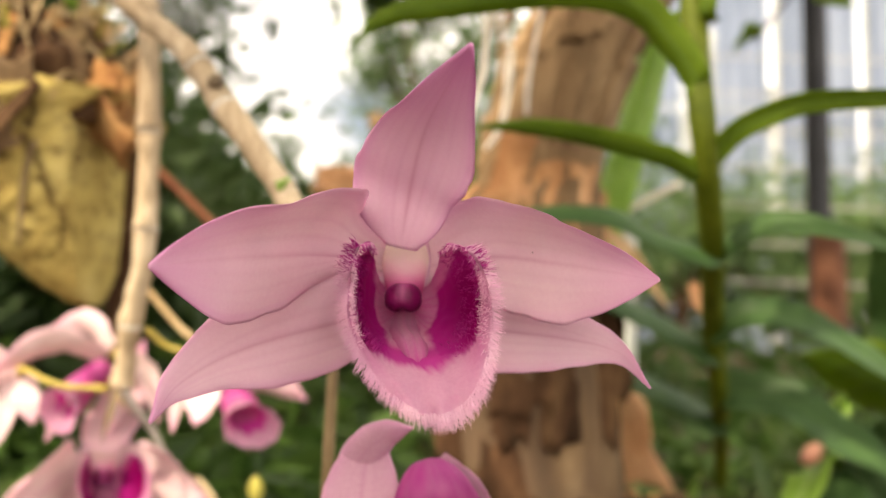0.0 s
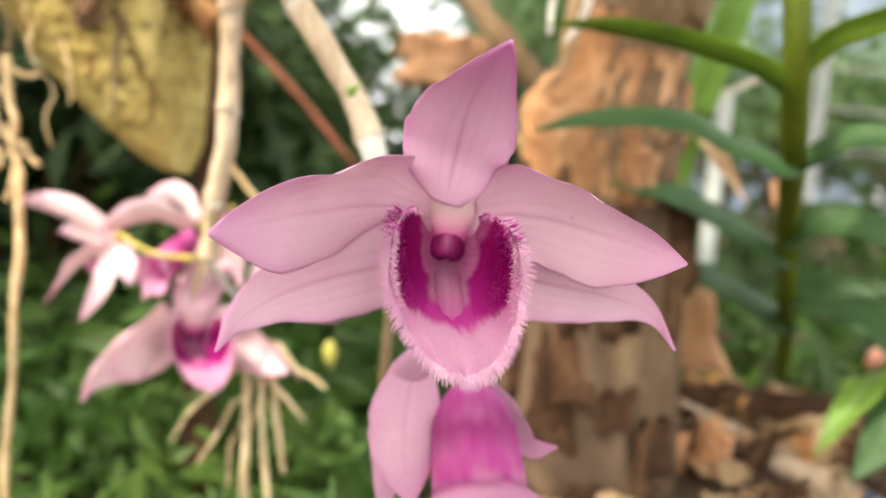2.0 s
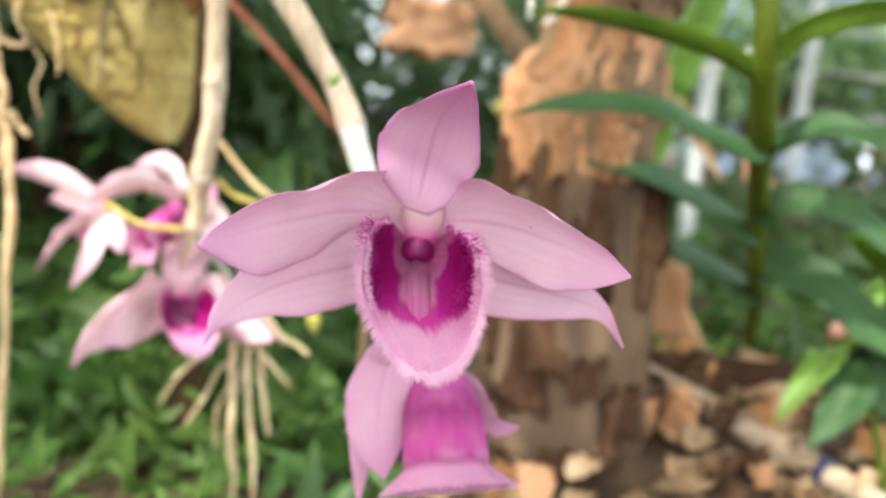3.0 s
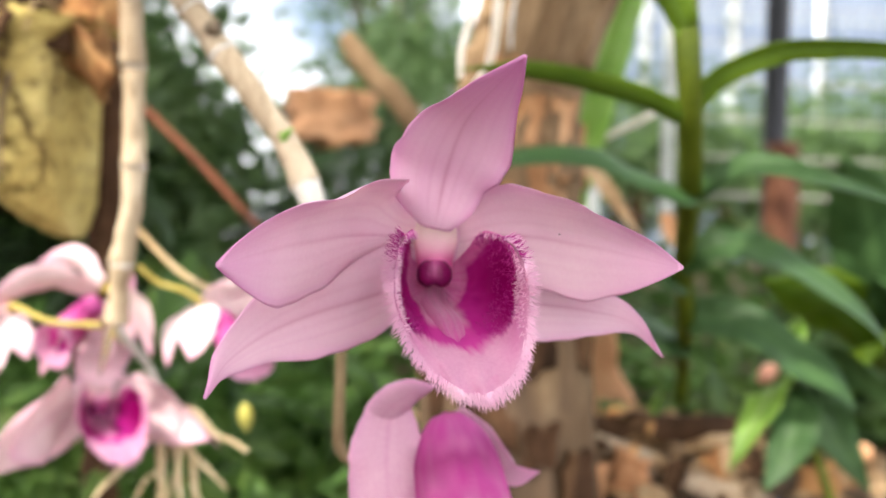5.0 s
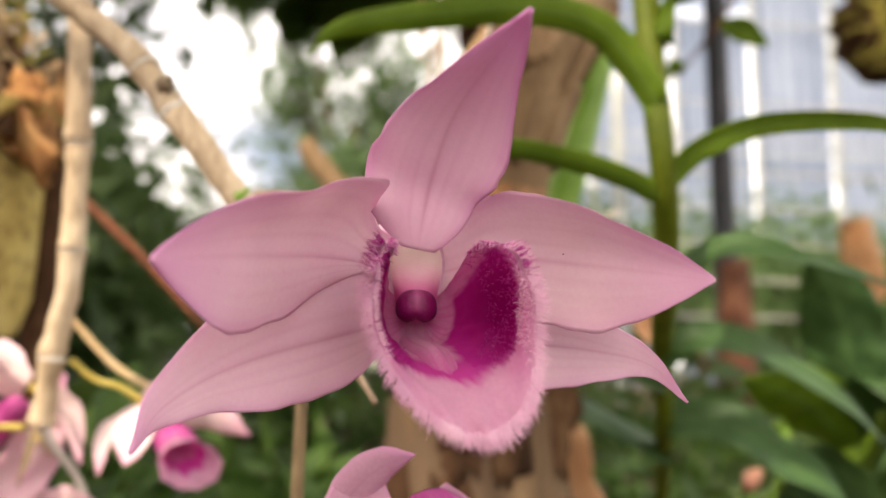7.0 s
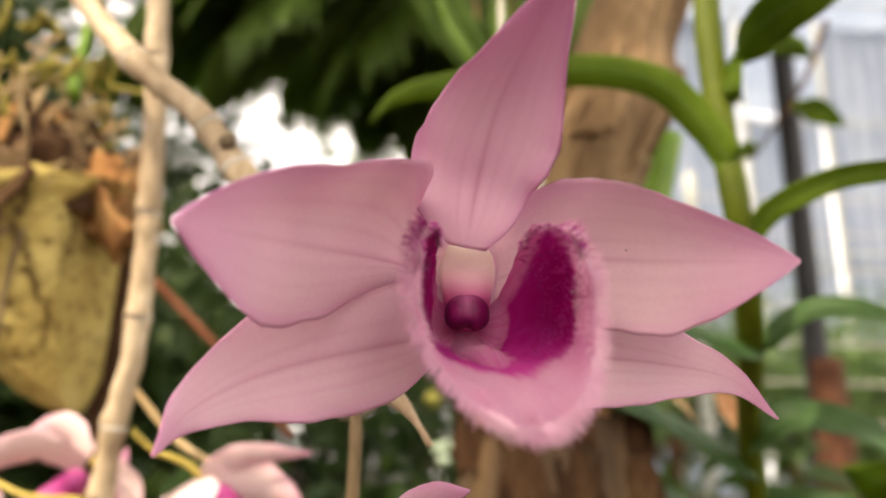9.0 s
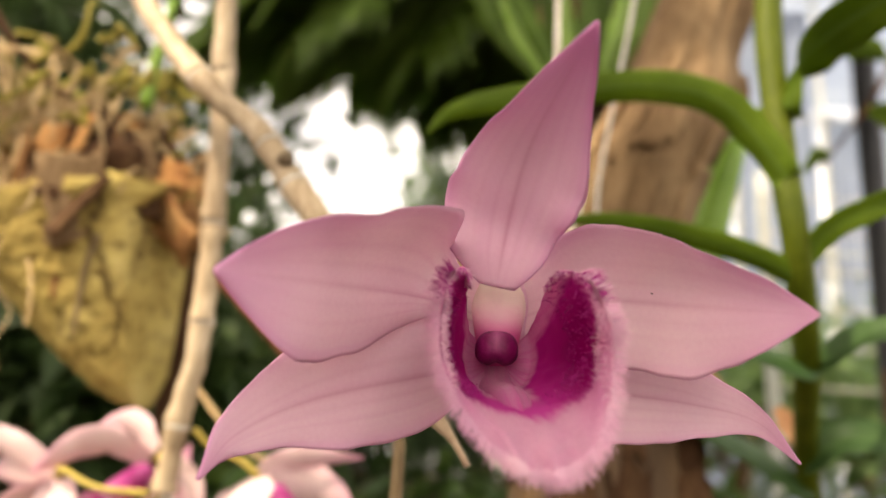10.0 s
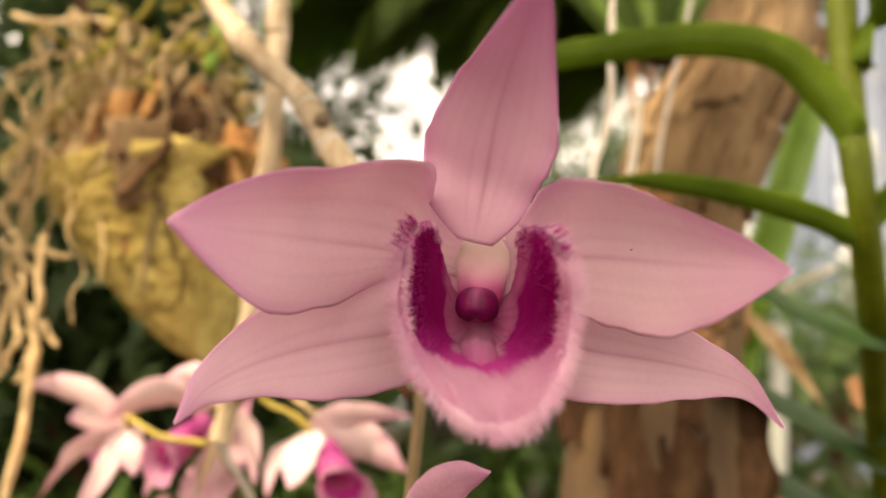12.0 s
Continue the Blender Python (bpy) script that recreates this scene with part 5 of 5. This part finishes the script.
thing("pink_bud", rod("pink_bud", ((0.166, 0.362, 0.090), (0.1707, 0.3647, 0.0945), (0.176, 0.366, 0.098)), (0.0022, 0.0042, 0.0014), PINK_BUD, 14, 16, 0.15), "pale pink curled bud above the leaves", "bud")
broad_plant("broad_leaf_plant", "dark green broad-leaved plant behind the stem", (0.250, 0.400, 0.090), (((0.222, 0.370, 0.170), (0.196, 0.350, 0.200), 0.020, (0.8, -0.5, 0.5)), ((0.200, 0.370, 0.130), (0.160, 0.350, 0.140), 0.018, (0, -0.7, 0.7)), ((0.240, 0.350, 0.140), (0.250, 0.320, 0.100), 0.020, (1, -0.3, 0.2)), ((0.280, 0.380, 0.180), (0.300, 0.360, 0.200), 0.020, (1, -0.4, 0.2)), ((0.215, 0.350, 0.110), (0.190, 0.330, 0.085), 0.017, (0.3, -0.7, 0.6)), ((0.290, 0.370, 0.130), (0.320, 0.340, 0.110), 0.018, (0.6, -0.6, 0.4))), (BROAD_LEAF, LEAF, BROAD_LEAF))
for i, (x, y, ln, a) in enumerate(((0.078, 0.392, 0.035, 0.3), (0.082, 0.394, 0.030, -0.5), (0.079, 0.39, 0.022, 1.2), (0.130, 0.42, 0.03, 0.6))):
    z = ground_height(x, y)
    thing("grass_shoot", leaf_mesh("grass_shoot", ((x, y, z), (x + 0.1 * ln * math.sin(a), y, z + ln * 0.8), (x + 0.35 * ln * math.sin(a), y - 0.004, z + ln * 1.25)), 0.0035, (1, 0.2, 0), FRESH_LEAF, n=14, m=5, seed=i), "bright green young shoot on the bank", "shoot", "green shoots on the bank")


# ---- low green plants, shrubs, far trees ----
def leaf_cloud(name, count, place_of, size, mat, seed, label, category, kind="stuff", slim=0.35):
    """Many separate small leaves, each a bent kite of four triangles, as one mesh."""
    r = random.Random(seed)
    rng = np.random.RandomState(seed)
    p = np.array([place_of(r) for _ in range(count)], float)

    def units(a):
        return a / (np.linalg.norm(a, axis=1, keepdims=True) + 1e-9)

    d = units(rng.normal(0, 1, (count, 3)) * (1, 1, 0.7) + (0, 0, 0.1))
    w = units(np.cross(d, rng.normal(0, 1, (count, 3)))) * slim
    nm = np.cross(d, w)
    s = size * rng.uniform(0.6, 1.4, (count, 1))
    verts = np.stack([p, p + (d * 0.5 + w * 0.5 + nm * 0.3) * s, p + d * s, p + (d * 0.5 - w * 0.5 + nm * 0.3) * s, p + d * 0.5 * s], 1).reshape(-1, 3)
    o = np.arange(count)[:, None, None] * 5
    faces = (o + np.array(((0, 1, 4), (1, 2, 4), (4, 2, 3), (0, 4, 3)))[None]).reshape(-1, 3).tolist()
    return thing(name, raw(name, verts, faces, mat, True), label, category, kind=kind)


def tuft(r, cx, cy, wx, wy, h):
    x, y = cx + r.gauss(0, wx), cy + r.gauss(0, wy)
    while y < 0.5 and x > -0.03:
        x = cx + r.gauss(0, wx)
    return x, y, ground_height(x, y) + h * abs(r.gauss(0, 0.6))


leaf_cloud("ground_cover", 2600, lambda r: tuft(r, -0.30, 0.62, 0.22, 0.16, 0.06), 0.034, GROUND_LEAF, 31, "low fresh green ground cover leaves", "ground cover")
leaf_cloud("ground_cover", 1500, lambda r: tuft(r, -0.14, 0.50, 0.12, 0.07, 0.035), 0.024, GROUND_LEAF, 32, "low green leaves under the flowers", "ground cover")
leaf_cloud("ground_cover", 1800, lambda r: tuft(r, -0.16, 0.36, 0.13, 0.05, 0.018), 0.020, GROUND_LEAF, 35, "low green leaves on the soil", "ground cover")
leaf_cloud("ground_cover", 3200, lambda r: tuft(r, 0.1, 1.3, 0.9, 0.3, 0.12), 0.055, GROUND_LEAF, 33, "green low plants further back", "ground cover")
leaf_cloud("ground_cover", 900, lambda r: tuft(r, 0.36, 0.62, 0.12, 0.08, 0.07), 0.034, GROUND_LEAF, 34, "green low plants behind the bank", "ground cover")


def shrub(place, height, width, count, size, seed, mat=FAR_LEAF, label="dark green leafy shrub in the distance"):
    x, y, z = place
    h = holder("shrub", place, label, "shrub", "shrubs in the background")
    r = random.Random(seed)
    tips = []
    wood = [tube(((x, y, z - 0.05), (x + 0.03 * width, y, z + height * 0.3), (x, y, z + height * 0.6)), (0.03 * height, 0.022 * height, 0.01 * height), 8, 14, 0.2, seed)]
    for i in range(11):
        a, q = r.uniform(0, 6.28), r.uniform(0.35, 1.0)
        e = (x + width * 0.55 * math.cos(a) * r.uniform(0.4, 1), y + width * 0.4 * math.sin(a), z + height * q)
        wood.append(tube(((x, y, z + height * 0.25 * q), ((x + e[0]) / 2, (y + e[1]) / 2, z + height * 0.7 * q), e), (0.012 * height, 0.008 * height, 0.003 * height), 6, 10, 0.2, i))
        tips.append(e)
    v, f = joined(wood)
    part("woody_stem", raw("woody_stem", v, f, BARK_DARK), h)

    def spot(rr):
        t = rr.choice(tips)
        g = width * 0.16
        return t[0] + rr.gauss(0, g), t[1] + rr.gauss(0, g), max(z, t[2] + rr.gauss(0, g * 0.9))

    crown = leaf_cloud("crown", count, spot, size, mat, seed + 1, "", "")
    crown.parent = h
    crown.matrix_parent_inverse = Matrix.Translation(place).inverted()
    return h


SHRUBS = ((-3.4, 4.6, 1.7), (-2.3, 5.2, 1.3), (-1.5, 4.2, 1.15), (-0.7, 5.0, 1.45), (0.2, 4.6, 1.25), (1.1, 5.2, 1.20), (2.0, 4.8, 0.95), (2.9, 5.4, 0.95), (3.8, 4.9, 1.05), (-4.6, 4.0, 1.9), (5.0, 4.6, 1.5))
for i, (x, y, hgt) in enumerate(SHRUBS):
    shrub((x, y, 0), hgt, 1.35, 1500, 0.085, 100 + i)
for i, (x, y, hgt) in enumerate(((1.0, 3.7, 0.80), (1.55, 3.5, 0.72), (2.1, 3.8, 0.70), (2.7, 3.6, 0.62), (3.3, 3.9, 0.75))):
    shrub((x, y, 0), hgt, 1.0, 2400, 0.075, 120 + i, FAR_LEAF, "grey-green hedge shrub behind the fence")
for i, (x, y, hgt, wd) in enumerate(((-0.62, 1.05, 0.42, 0.50), (-1.05, 1.35, 0.75, 0.60), (-0.25, 1.55, 0.36, 0.50), (-0.85, 0.72, 0.34, 0.36), (-0.75, 1.30, 1.15, 0.60), (-1.5, 1.6, 1.5, 0.9), (-0.45, 0.85, 0.30, 0.30), (-0.62, 0.95, 0.72, 0.36), (-0.42, 0.62, 0.30, 0.26), (-0.95, 0.95, 0.9, 0.45))):
    shrub((x, y, 0), hgt, wd, 2600, 0.046, 140 + i, FAR_LEAF, "dark green shrub behind the basket")
for i, (x, y, hgt, wd) in enumerate(((-5.4, 8.5, 3.8, 2.6), (2.6, 9.5, 2.6, 2.6), (-7.5, 8.0, 5.0, 3.2), (7.0, 8.5, 4.2, 3.0))):
    shrub((x, y, 0), hgt, wd, 2600, 0.17, 160 + i, FAR_LEAF, "tall leafy tree in the distance")


for i, (x, y, hgt, wd, n) in enumerate(((-0.25, 7.2, 4.0, 1.5, 7000), (-3.9, 7.2, 4.2, 1.8, 1500))):
    shrub((x, y, 0), hgt, wd, n, 0.12, 180 + i, FAR_LEAF, "tall thin-crowned tree against the sky")


# ---- pale plastic shade house far off ----
def shade_house():
    h = holder("shade_house", (4.0, 7.0, 0), "pale plastic-sheeted shade house with slim posts", "shade house")
    for i in range(8):
        x = 1.2 + 0.8 * i
        part("post", rod("post", ((x, 7.0, -0.05), (x, 7.0, 2.4), (x, 7.0, 4.8)), (0.025, 0.025, 0.025), GREY_POST, 10, 6), h)
    for z in (1.1, 2.2, 3.5, 4.8):
        part("rail", rod("rail", ((1.1, 6.95, z), (4.0, 6.95, z), (6.9, 6.95, z)), (0.012, 0.012), GREY_POST, 8, 6), h)
    for i in range(7):
        x0, top = 1.24 + 0.8 * i, (4.3, 4.7, 3.6, 4.6, 4.4, 4.7, 4.0)[i]
        vs = []
        for k in range(25):
            for j in range(12):
                x, z = x0 + 0.72 * k / 24, 0.05 + (top - 0.05) * j / 11
                vs.append((x, 7.06 + 0.03 * math.sin(k * 1.1 + i) + 0.05 * noise.noise(Vector((x * 4, z * 0.7, i))), z + 0.05 * noise.noise(Vector((x * 3, i, z)))))
        sheet = raw("sheet", vs, grid_faces(25, 12), SHEET)
        part("sheet", sheet, h, "hanging translucent plastic sheet")
    vs = [(1.0 + 6.0 * k / 20, 6.8 + 2.6 * j / 6, 4.86 + 0.35 * math.sin(math.pi * j / 6) + 0.02 * math.sin(k * 1.7)) for k in range(21) for j in range(7)]
    part("roof", raw("roof", vs, grid_faces(21, 7), SHEET), h, "curved plastic roof")


shade_house()

# ---- palm ----
def palm():
    h = holder("palm", (0.19, 1.45, 0.0), "dark green feather palm with drooping fronds", "palm")
    part("palm_trunk", rod("palm_trunk", ((0.19, 1.45, -0.03), (0.19, 1.45, 0.6), (0.17, 1.42, 1.26)), (0.045, 0.040, 0.034), BARK_DARK, 16, 40, 0.15, 3), h)
    r = random.Random(8)
    crown = np.array((0.17, 1.42, 1.26))

    def frond(pts):
        c = spline(pts, 60)
        pieces = [tube(pts, (0.008, 0.006, 0.002), 6, 30)]
        for k in range(5, 60):
            t = unit(c[min(k + 1, 59)] - c[k - 1])
            sd = unit(np.cross(t, (0, 0, 1)))
            for sg in (-1, 1):
                q = (sd * sg * 0.85 + t * 0.6 + np.array((0, 0, -0.25 + r.gauss(0, 0.1))))
                L = 0.26 * math.sin(math.pi * (0.12 + 0.83 * k / 60)) + 0.03
                v, f, _, _ = blade((c[k], c[k] + q * L * 0.5 + np.array((0, 0, 0.01)), c[k] + q * L + np.array((0, 0, -0.05))), (0.005, 0.013, 0.0005), (0.005, 0.013, 0.0005), np.cross(q, (0, 0, 1)), 6, 3, (0, 0), 0, 0, 0.0005, 0.3)
                pieces.append((v, f))
        v, f = joined(pieces)
        part("frond", raw("frond", v, f, PALM_LEAF), h)

    for i in range(46):
        a = 2 * math.pi * i / 46 + r.uniform(-0.15, 0.15)
        ln = r.uniform(0.6, 1.0)
        if math.cos(a) > 0.35:
            continue
        d = np.array((math.cos(a), math.sin(a) * 0.9, 0))
        up, fall = r.uniform(-0.05, 0.25), r.uniform(0.05, 0.36)
        pts = (crown, crown + d * ln * 0.35 + np.array((0, 0, up)), crown + d * ln * 0.7 + np.array((0, 0, up * 0.7)), crown + d * ln + np.array((0, 0, up * 0.3 - fall)))
        frond(pts)
    for e in ((-0.52, 1.10, 0.80), (-0.33, 1.05, 0.77), (-0.16, 1.12, 0.80), (-0.42, 1.25, 0.86)):
        e = np.array(e)
        frond((crown, crown * 0.62 + e * 0.38 + np.array((0, 0, 0.14)), crown * 0.28 + e * 0.72 + np.array((0, 0, 0.10)), e))


palm()

# dry fibres that hang from the palm
for i, (x, z0, z1) in enumerate(((0.030, 0.62, 0.345), (0.040, 0.62, 0.375), (0.022, 0.60, 0.385), (0.052, 0.62, 0.400))):
    thing("dry_fibre", rod("dry_fibre", wander((x, 0.60, z0), (x + 0.006, 0.60, z1), 0.006, 7, i + 300), (0.003, 0.0035, 0.0015), RUST if i % 2 else TERRA, 8, 26, 0.4, i), "brown dry palm fibre hanging down", "palm fibre", "hanging palm fibres")

# far leaves: sunlight painted with bright mint and yellow colours
for x, z, w, mat, label in ((-0.0095, 0.154, 0.0060, SUNLIT_MINT, "mint green leaf far behind, sunlight painted in its pale colour"), (-0.0035, 0.156, 0.0052, SUNLIT_MINT, "mint green leaf far behind, sunlight painted in its pale colour"), (-0.0055, 0.146, 0.0062, SUNLIT_MINT, "mint green leaf far behind, sunlight painted in its pale colour"), (-0.0140, 0.190, 0.0080, BUD, "yellow leaf far behind, sunlight painted in its colour")):
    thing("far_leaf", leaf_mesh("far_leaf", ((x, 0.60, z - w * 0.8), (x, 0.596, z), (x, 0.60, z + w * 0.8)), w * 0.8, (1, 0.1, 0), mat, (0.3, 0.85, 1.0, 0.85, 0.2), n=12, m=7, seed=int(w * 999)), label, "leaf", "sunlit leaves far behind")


def hung_orchid():
    h = holder("hung_orchid", (0.045, 0.52, 0.405), "bright green strap-leaved orchid hung behind the trunk", "orchid plant")
    v, f = tube(((0.020, 0.52, 0.412), (0.045, 0.52, 0.402), (0.078, 0.52, 0.408)), (0.006, 0.012, 0.007), 14, 24, 0.5, 4, lump=120.0)
    part("root_clump", raw("root_clump", v, f, BARK_DARK), h, "brown clump of roots")
    for i in range(11):
        a = 0.045 + 0.0085 * (i - 5)
        lean = 0.012 * (i - 5) + 0.008 * math.sin(i * 2.7)
        top = 0.520 + 0.035 * math.sin(i * 1.9)
        part("leaf", leaf_mesh("leaf", ((a * 0.6 + 0.018, 0.52, 0.405), (a + 0.3 * lean, 0.515 - 0.004 * (i % 3), 0.450), (a + 0.8 * lean, 0.505, 0.5 * (0.45 + top) + 0.01), (a + 1.5 * lean, 0.495, top)), 0.0075, (1, 0.35 * math.sin(i * 1.3), 0.1), (PALM_LEAF, FRESH_LEAF)[i % 3 == 1], n=20, m=7, seed=i), h)


hung_orchid()

# dark post, wires and rusty sheet far off
thing("dark_post", rod("dark_post", ((0.640, 1.40, -0.03), (0.642, 1.40, 0.8), (0.645, 1.40, 2.0)), (0.022, 0.022, 0.021), POST, 16, 20, 0.03), "dark slender post behind the garden", "post")
for x in (0.72, 1.75, 2.8):
    thing("fence_post", rod("fence_post", ((x, 2.27, -0.03), (x, 2.27, 0.5), (x, 2.27, 1.05)), (0.018, 0.018, 0.017), GREY_POST, 12, 12, 0.04), "grey fence post in the distance", "fence post", "fence posts")
for i in range(7):
    z = 0.30 + 0.11 * i
    thing("fence_wire", rod("fence_wire", ((0.72, 2.252, z + 0.01), (1.75, 2.252, z), (2.8, 2.252, z)), (0.003, 0.003), WIRE, 6, 20), "thin grey fence wire in the distance", "wire", "fence wires")
thing("rusty_pipe", rod("rusty_pipe", ((0.60, 1.28, 0.0), (0.60, 1.28, 0.16), (0.60, 1.28, 0.33)), (0.026, 0.028, 0.026), RUST, 20, 20, 0.05), "rusty brown drum pipe by the post", "pipe")
thing("orange_stump", rod("orange_stump", ((0.68, 1.05, 0.0), (0.68, 1.05, 0.25), (0.672, 1.05, 0.36)), (0.030, 0.030, 0.020), BARK_FLAKE, 14, 24, 0.2), "pale orange broken stump far behind", "stump")


# ---- unseen bough added above and behind the viewer to shade the flower ----
def bough():
    h = holder("shade_bough", tuple(np.array((0.0, 0.1, 0.15)) + np.array(SUN_FROM) * 1.0), "unseen leafy bough added to shade the orchid", "tree bough")
    mid = np.array((0.002, 0.118, 0.140)) + np.array(SUN_FROM) * 1.0
    part("limb", rod("limb", (mid + np.array((-1.6, -1.0, -1.05)), mid + np.array((-0.8, -0.5, 0.0)), mid + np.array((-0.2, -0.1, 0.05)), mid + np.array((0.25, 0.05, 0.02))), (0.06, 0.03, 0.012, 0.004), BARK_DARK, 12, 40, 0.15), h)

    def spot(r):
        k = r.random()
        if k < 0.72:
            a, q = r.uniform(0, 6.28), 0.100 * math.sqrt(r.random())
            side = unit(np.cross(np.array(SUN_FROM), (0, 0, 1)))
            upw = np.cross(np.array(SUN_FROM), side)
            return mid + side * q * math.cos(a) * 1.05 + upw * q * math.sin(a) * 0.95 + np.array(SUN_FROM) * r.gauss(0, 0.03)
        return mid + np.array((r.uniform(-0.8, -0.15), r.uniform(-0.5, -0.1), r.gauss(0, 0.08)))

    crown = leaf_cloud("crown", 1900, spot, 0.036, FAR_LEAF, 77, "", "", slim=0.55)
    crown.parent = h
    crown.matrix_parent_inverse = Matrix.Translation(h.location).inverted()


bough()


def canopy():
    """An unseen leafy roof added over the viewer to dim the sky, with gaps placed so that sun falls on the basket, the
    cluster and the trunk.
    """
    h = holder("shade_canopy", (-1.7, -1.5, 0.0), "unseen leafy tree added overhead to dim the sky light", "tree")
    part("trunk", rod("trunk", ((-1.7, -1.5, -0.05), (-1.65, -1.45, 0.9), (-1.3, -1.1, 1.8)), (0.12, 0.10, 0.07), BARK_DARK, 16, 30, 0.12), h)
    for i, e in enumerate(((1.0, -0.9, 2.15), (-1.3, 0.5, 2.1))):
        part("limb", rod("limb", ((-1.4, -1.2, 1.5), ((e[0] - 1.3) / 2, (e[1] - 1.1) / 2, 2.05), e), (0.035, 0.018, 0.006), BARK_DARK, 10, 24, 0.12, i), h)
    # x, y, radius and strength of each sun patch let through
    gaps = ((-0.150, 0.255, 0.115, 0.95), (-0.08, 0.238, 0.085, 0.95), (0.075, 0.35, 0.04, 0.9), (0.14, 0.36, 0.055, 0.85), (0.50, 1.80, 0.45, 0.9), (0.12, 0.29, 0.035, 0.6), (0.012, 0.247, 0.035, 0.9), (0.26, 0.38, 0.10, 0.95), (0.20, 0.46, 0.11, 0.9), (-0.24, 0.54, 0.12, 0.5), (0.17, 0.30, 0.06, 0.6), (0.11, 0.42, 0.08, 0.85), (0.22, 0.45, 0.08, 0.8), (-0.05, 0.49, 0.04, 0.8), (-0.10, 0.42, 0.09, 0.75), (-0.01, 0.60, 0.05, 0.95), (0.3, 0.9, 0.2, 0.6))

    def spot(r):
        while True:
            p = np.array((r.uniform(-1.7, 1.5), r.uniform(-1.5, 1.05), 1.95 + r.gauss(0, 0.10)))
            q = p - np.array(SUN_FROM) * (p[2] - 0.15) / SUN_FROM.z
            if not any(math.hypot(q[0] - x, q[1] - y) < g * r.uniform(0.8, 1.6) and r.random() < k for x, y, g, k in gaps):
                return p

    crown = leaf_cloud("crown", 5200, spot, 0.105, FAR_LEAF, 78, "", "", slim=0.6)
    crown.parent = h
    crown.matrix_parent_inverse = Matrix.Translation(h.location).inverted()


canopy()


# twig with dark leaves beside the green stem, and a mossy pot hung far off
def hanging_twig():
    h = holder("leafy_twig", (0.260, 0.520, 0.420), "thin dark twig with small leaves", "twig")
    part("stem", rod("stem", ((0.270, 0.520, 0.460), (0.245, 0.520, 0.405), (0.205, 0.520, 0.350)), (0.0022, 0.0018, 0.0010), BARK_DARK, 8, 20, 0.15), h)
    for i, (a, m, b, w) in enumerate((((0.212, 0.520, 0.358), (0.198, 0.515, 0.352), (0.186, 0.512, 0.336), 0.0085), ((0.236, 0.520, 0.392), (0.252, 0.516, 0.386), (0.270, 0.512, 0.372), 0.0090), ((0.256, 0.520, 0.430), (0.240, 0.515, 0.436), (0.222, 0.512, 0.428), 0.0085))):
        part("leaf", leaf_mesh("leaf", (a, m, b), w, (0.2, -0.6, 0.8), LEAF, (0.1, 0.7, 1.0, 0.7, 0.02), 0.2, n=18, m=7, seed=i), h)


hanging_twig()


def moss_pot():
    h = holder("hanging_moss_pot", (0.71, 1.0, 0.555), "dark mossy root ball hung on a wire", "hanging pot")
    ball = part("root_ball", rod("root_ball", ((0.710, 1.0, 0.70), (0.710, 1.0, 0.66), (0.705, 1.0, 0.60), (0.700, 1.0, 0.555)), (0.030, 0.062, 0.066, 0.030), BARK_DARK, 28, 30, 0.3, 8), h)
    r = random.Random(55)
    v, f = joined([tube(wander((0.705 + r.gauss(0, 0.035), 0.95 + r.gauss(0, 0.02), r.uniform(0.58, 0.69)), (0.705 + r.gauss(0, 0.05), 0.94 + r.gauss(0, 0.02), r.uniform(0.53, 0.63)), 0.008, 5, i + 600), (0.0022, 0.0026, 0.001), 5, 10, 0.3, i) for i in range(60)])
    tagged(part("moss", raw("moss", v, f, MOSS), ball, "olive moss strands"), kind="stuff")
    part("wire", rod("wire", ((0.710, 1.0, 0.69), (0.712, 1.0, 1.3), (0.715, 1.0, 2.0)), (0.0015, 0.0015), WIRE, 6, 10), h)


moss_pot()
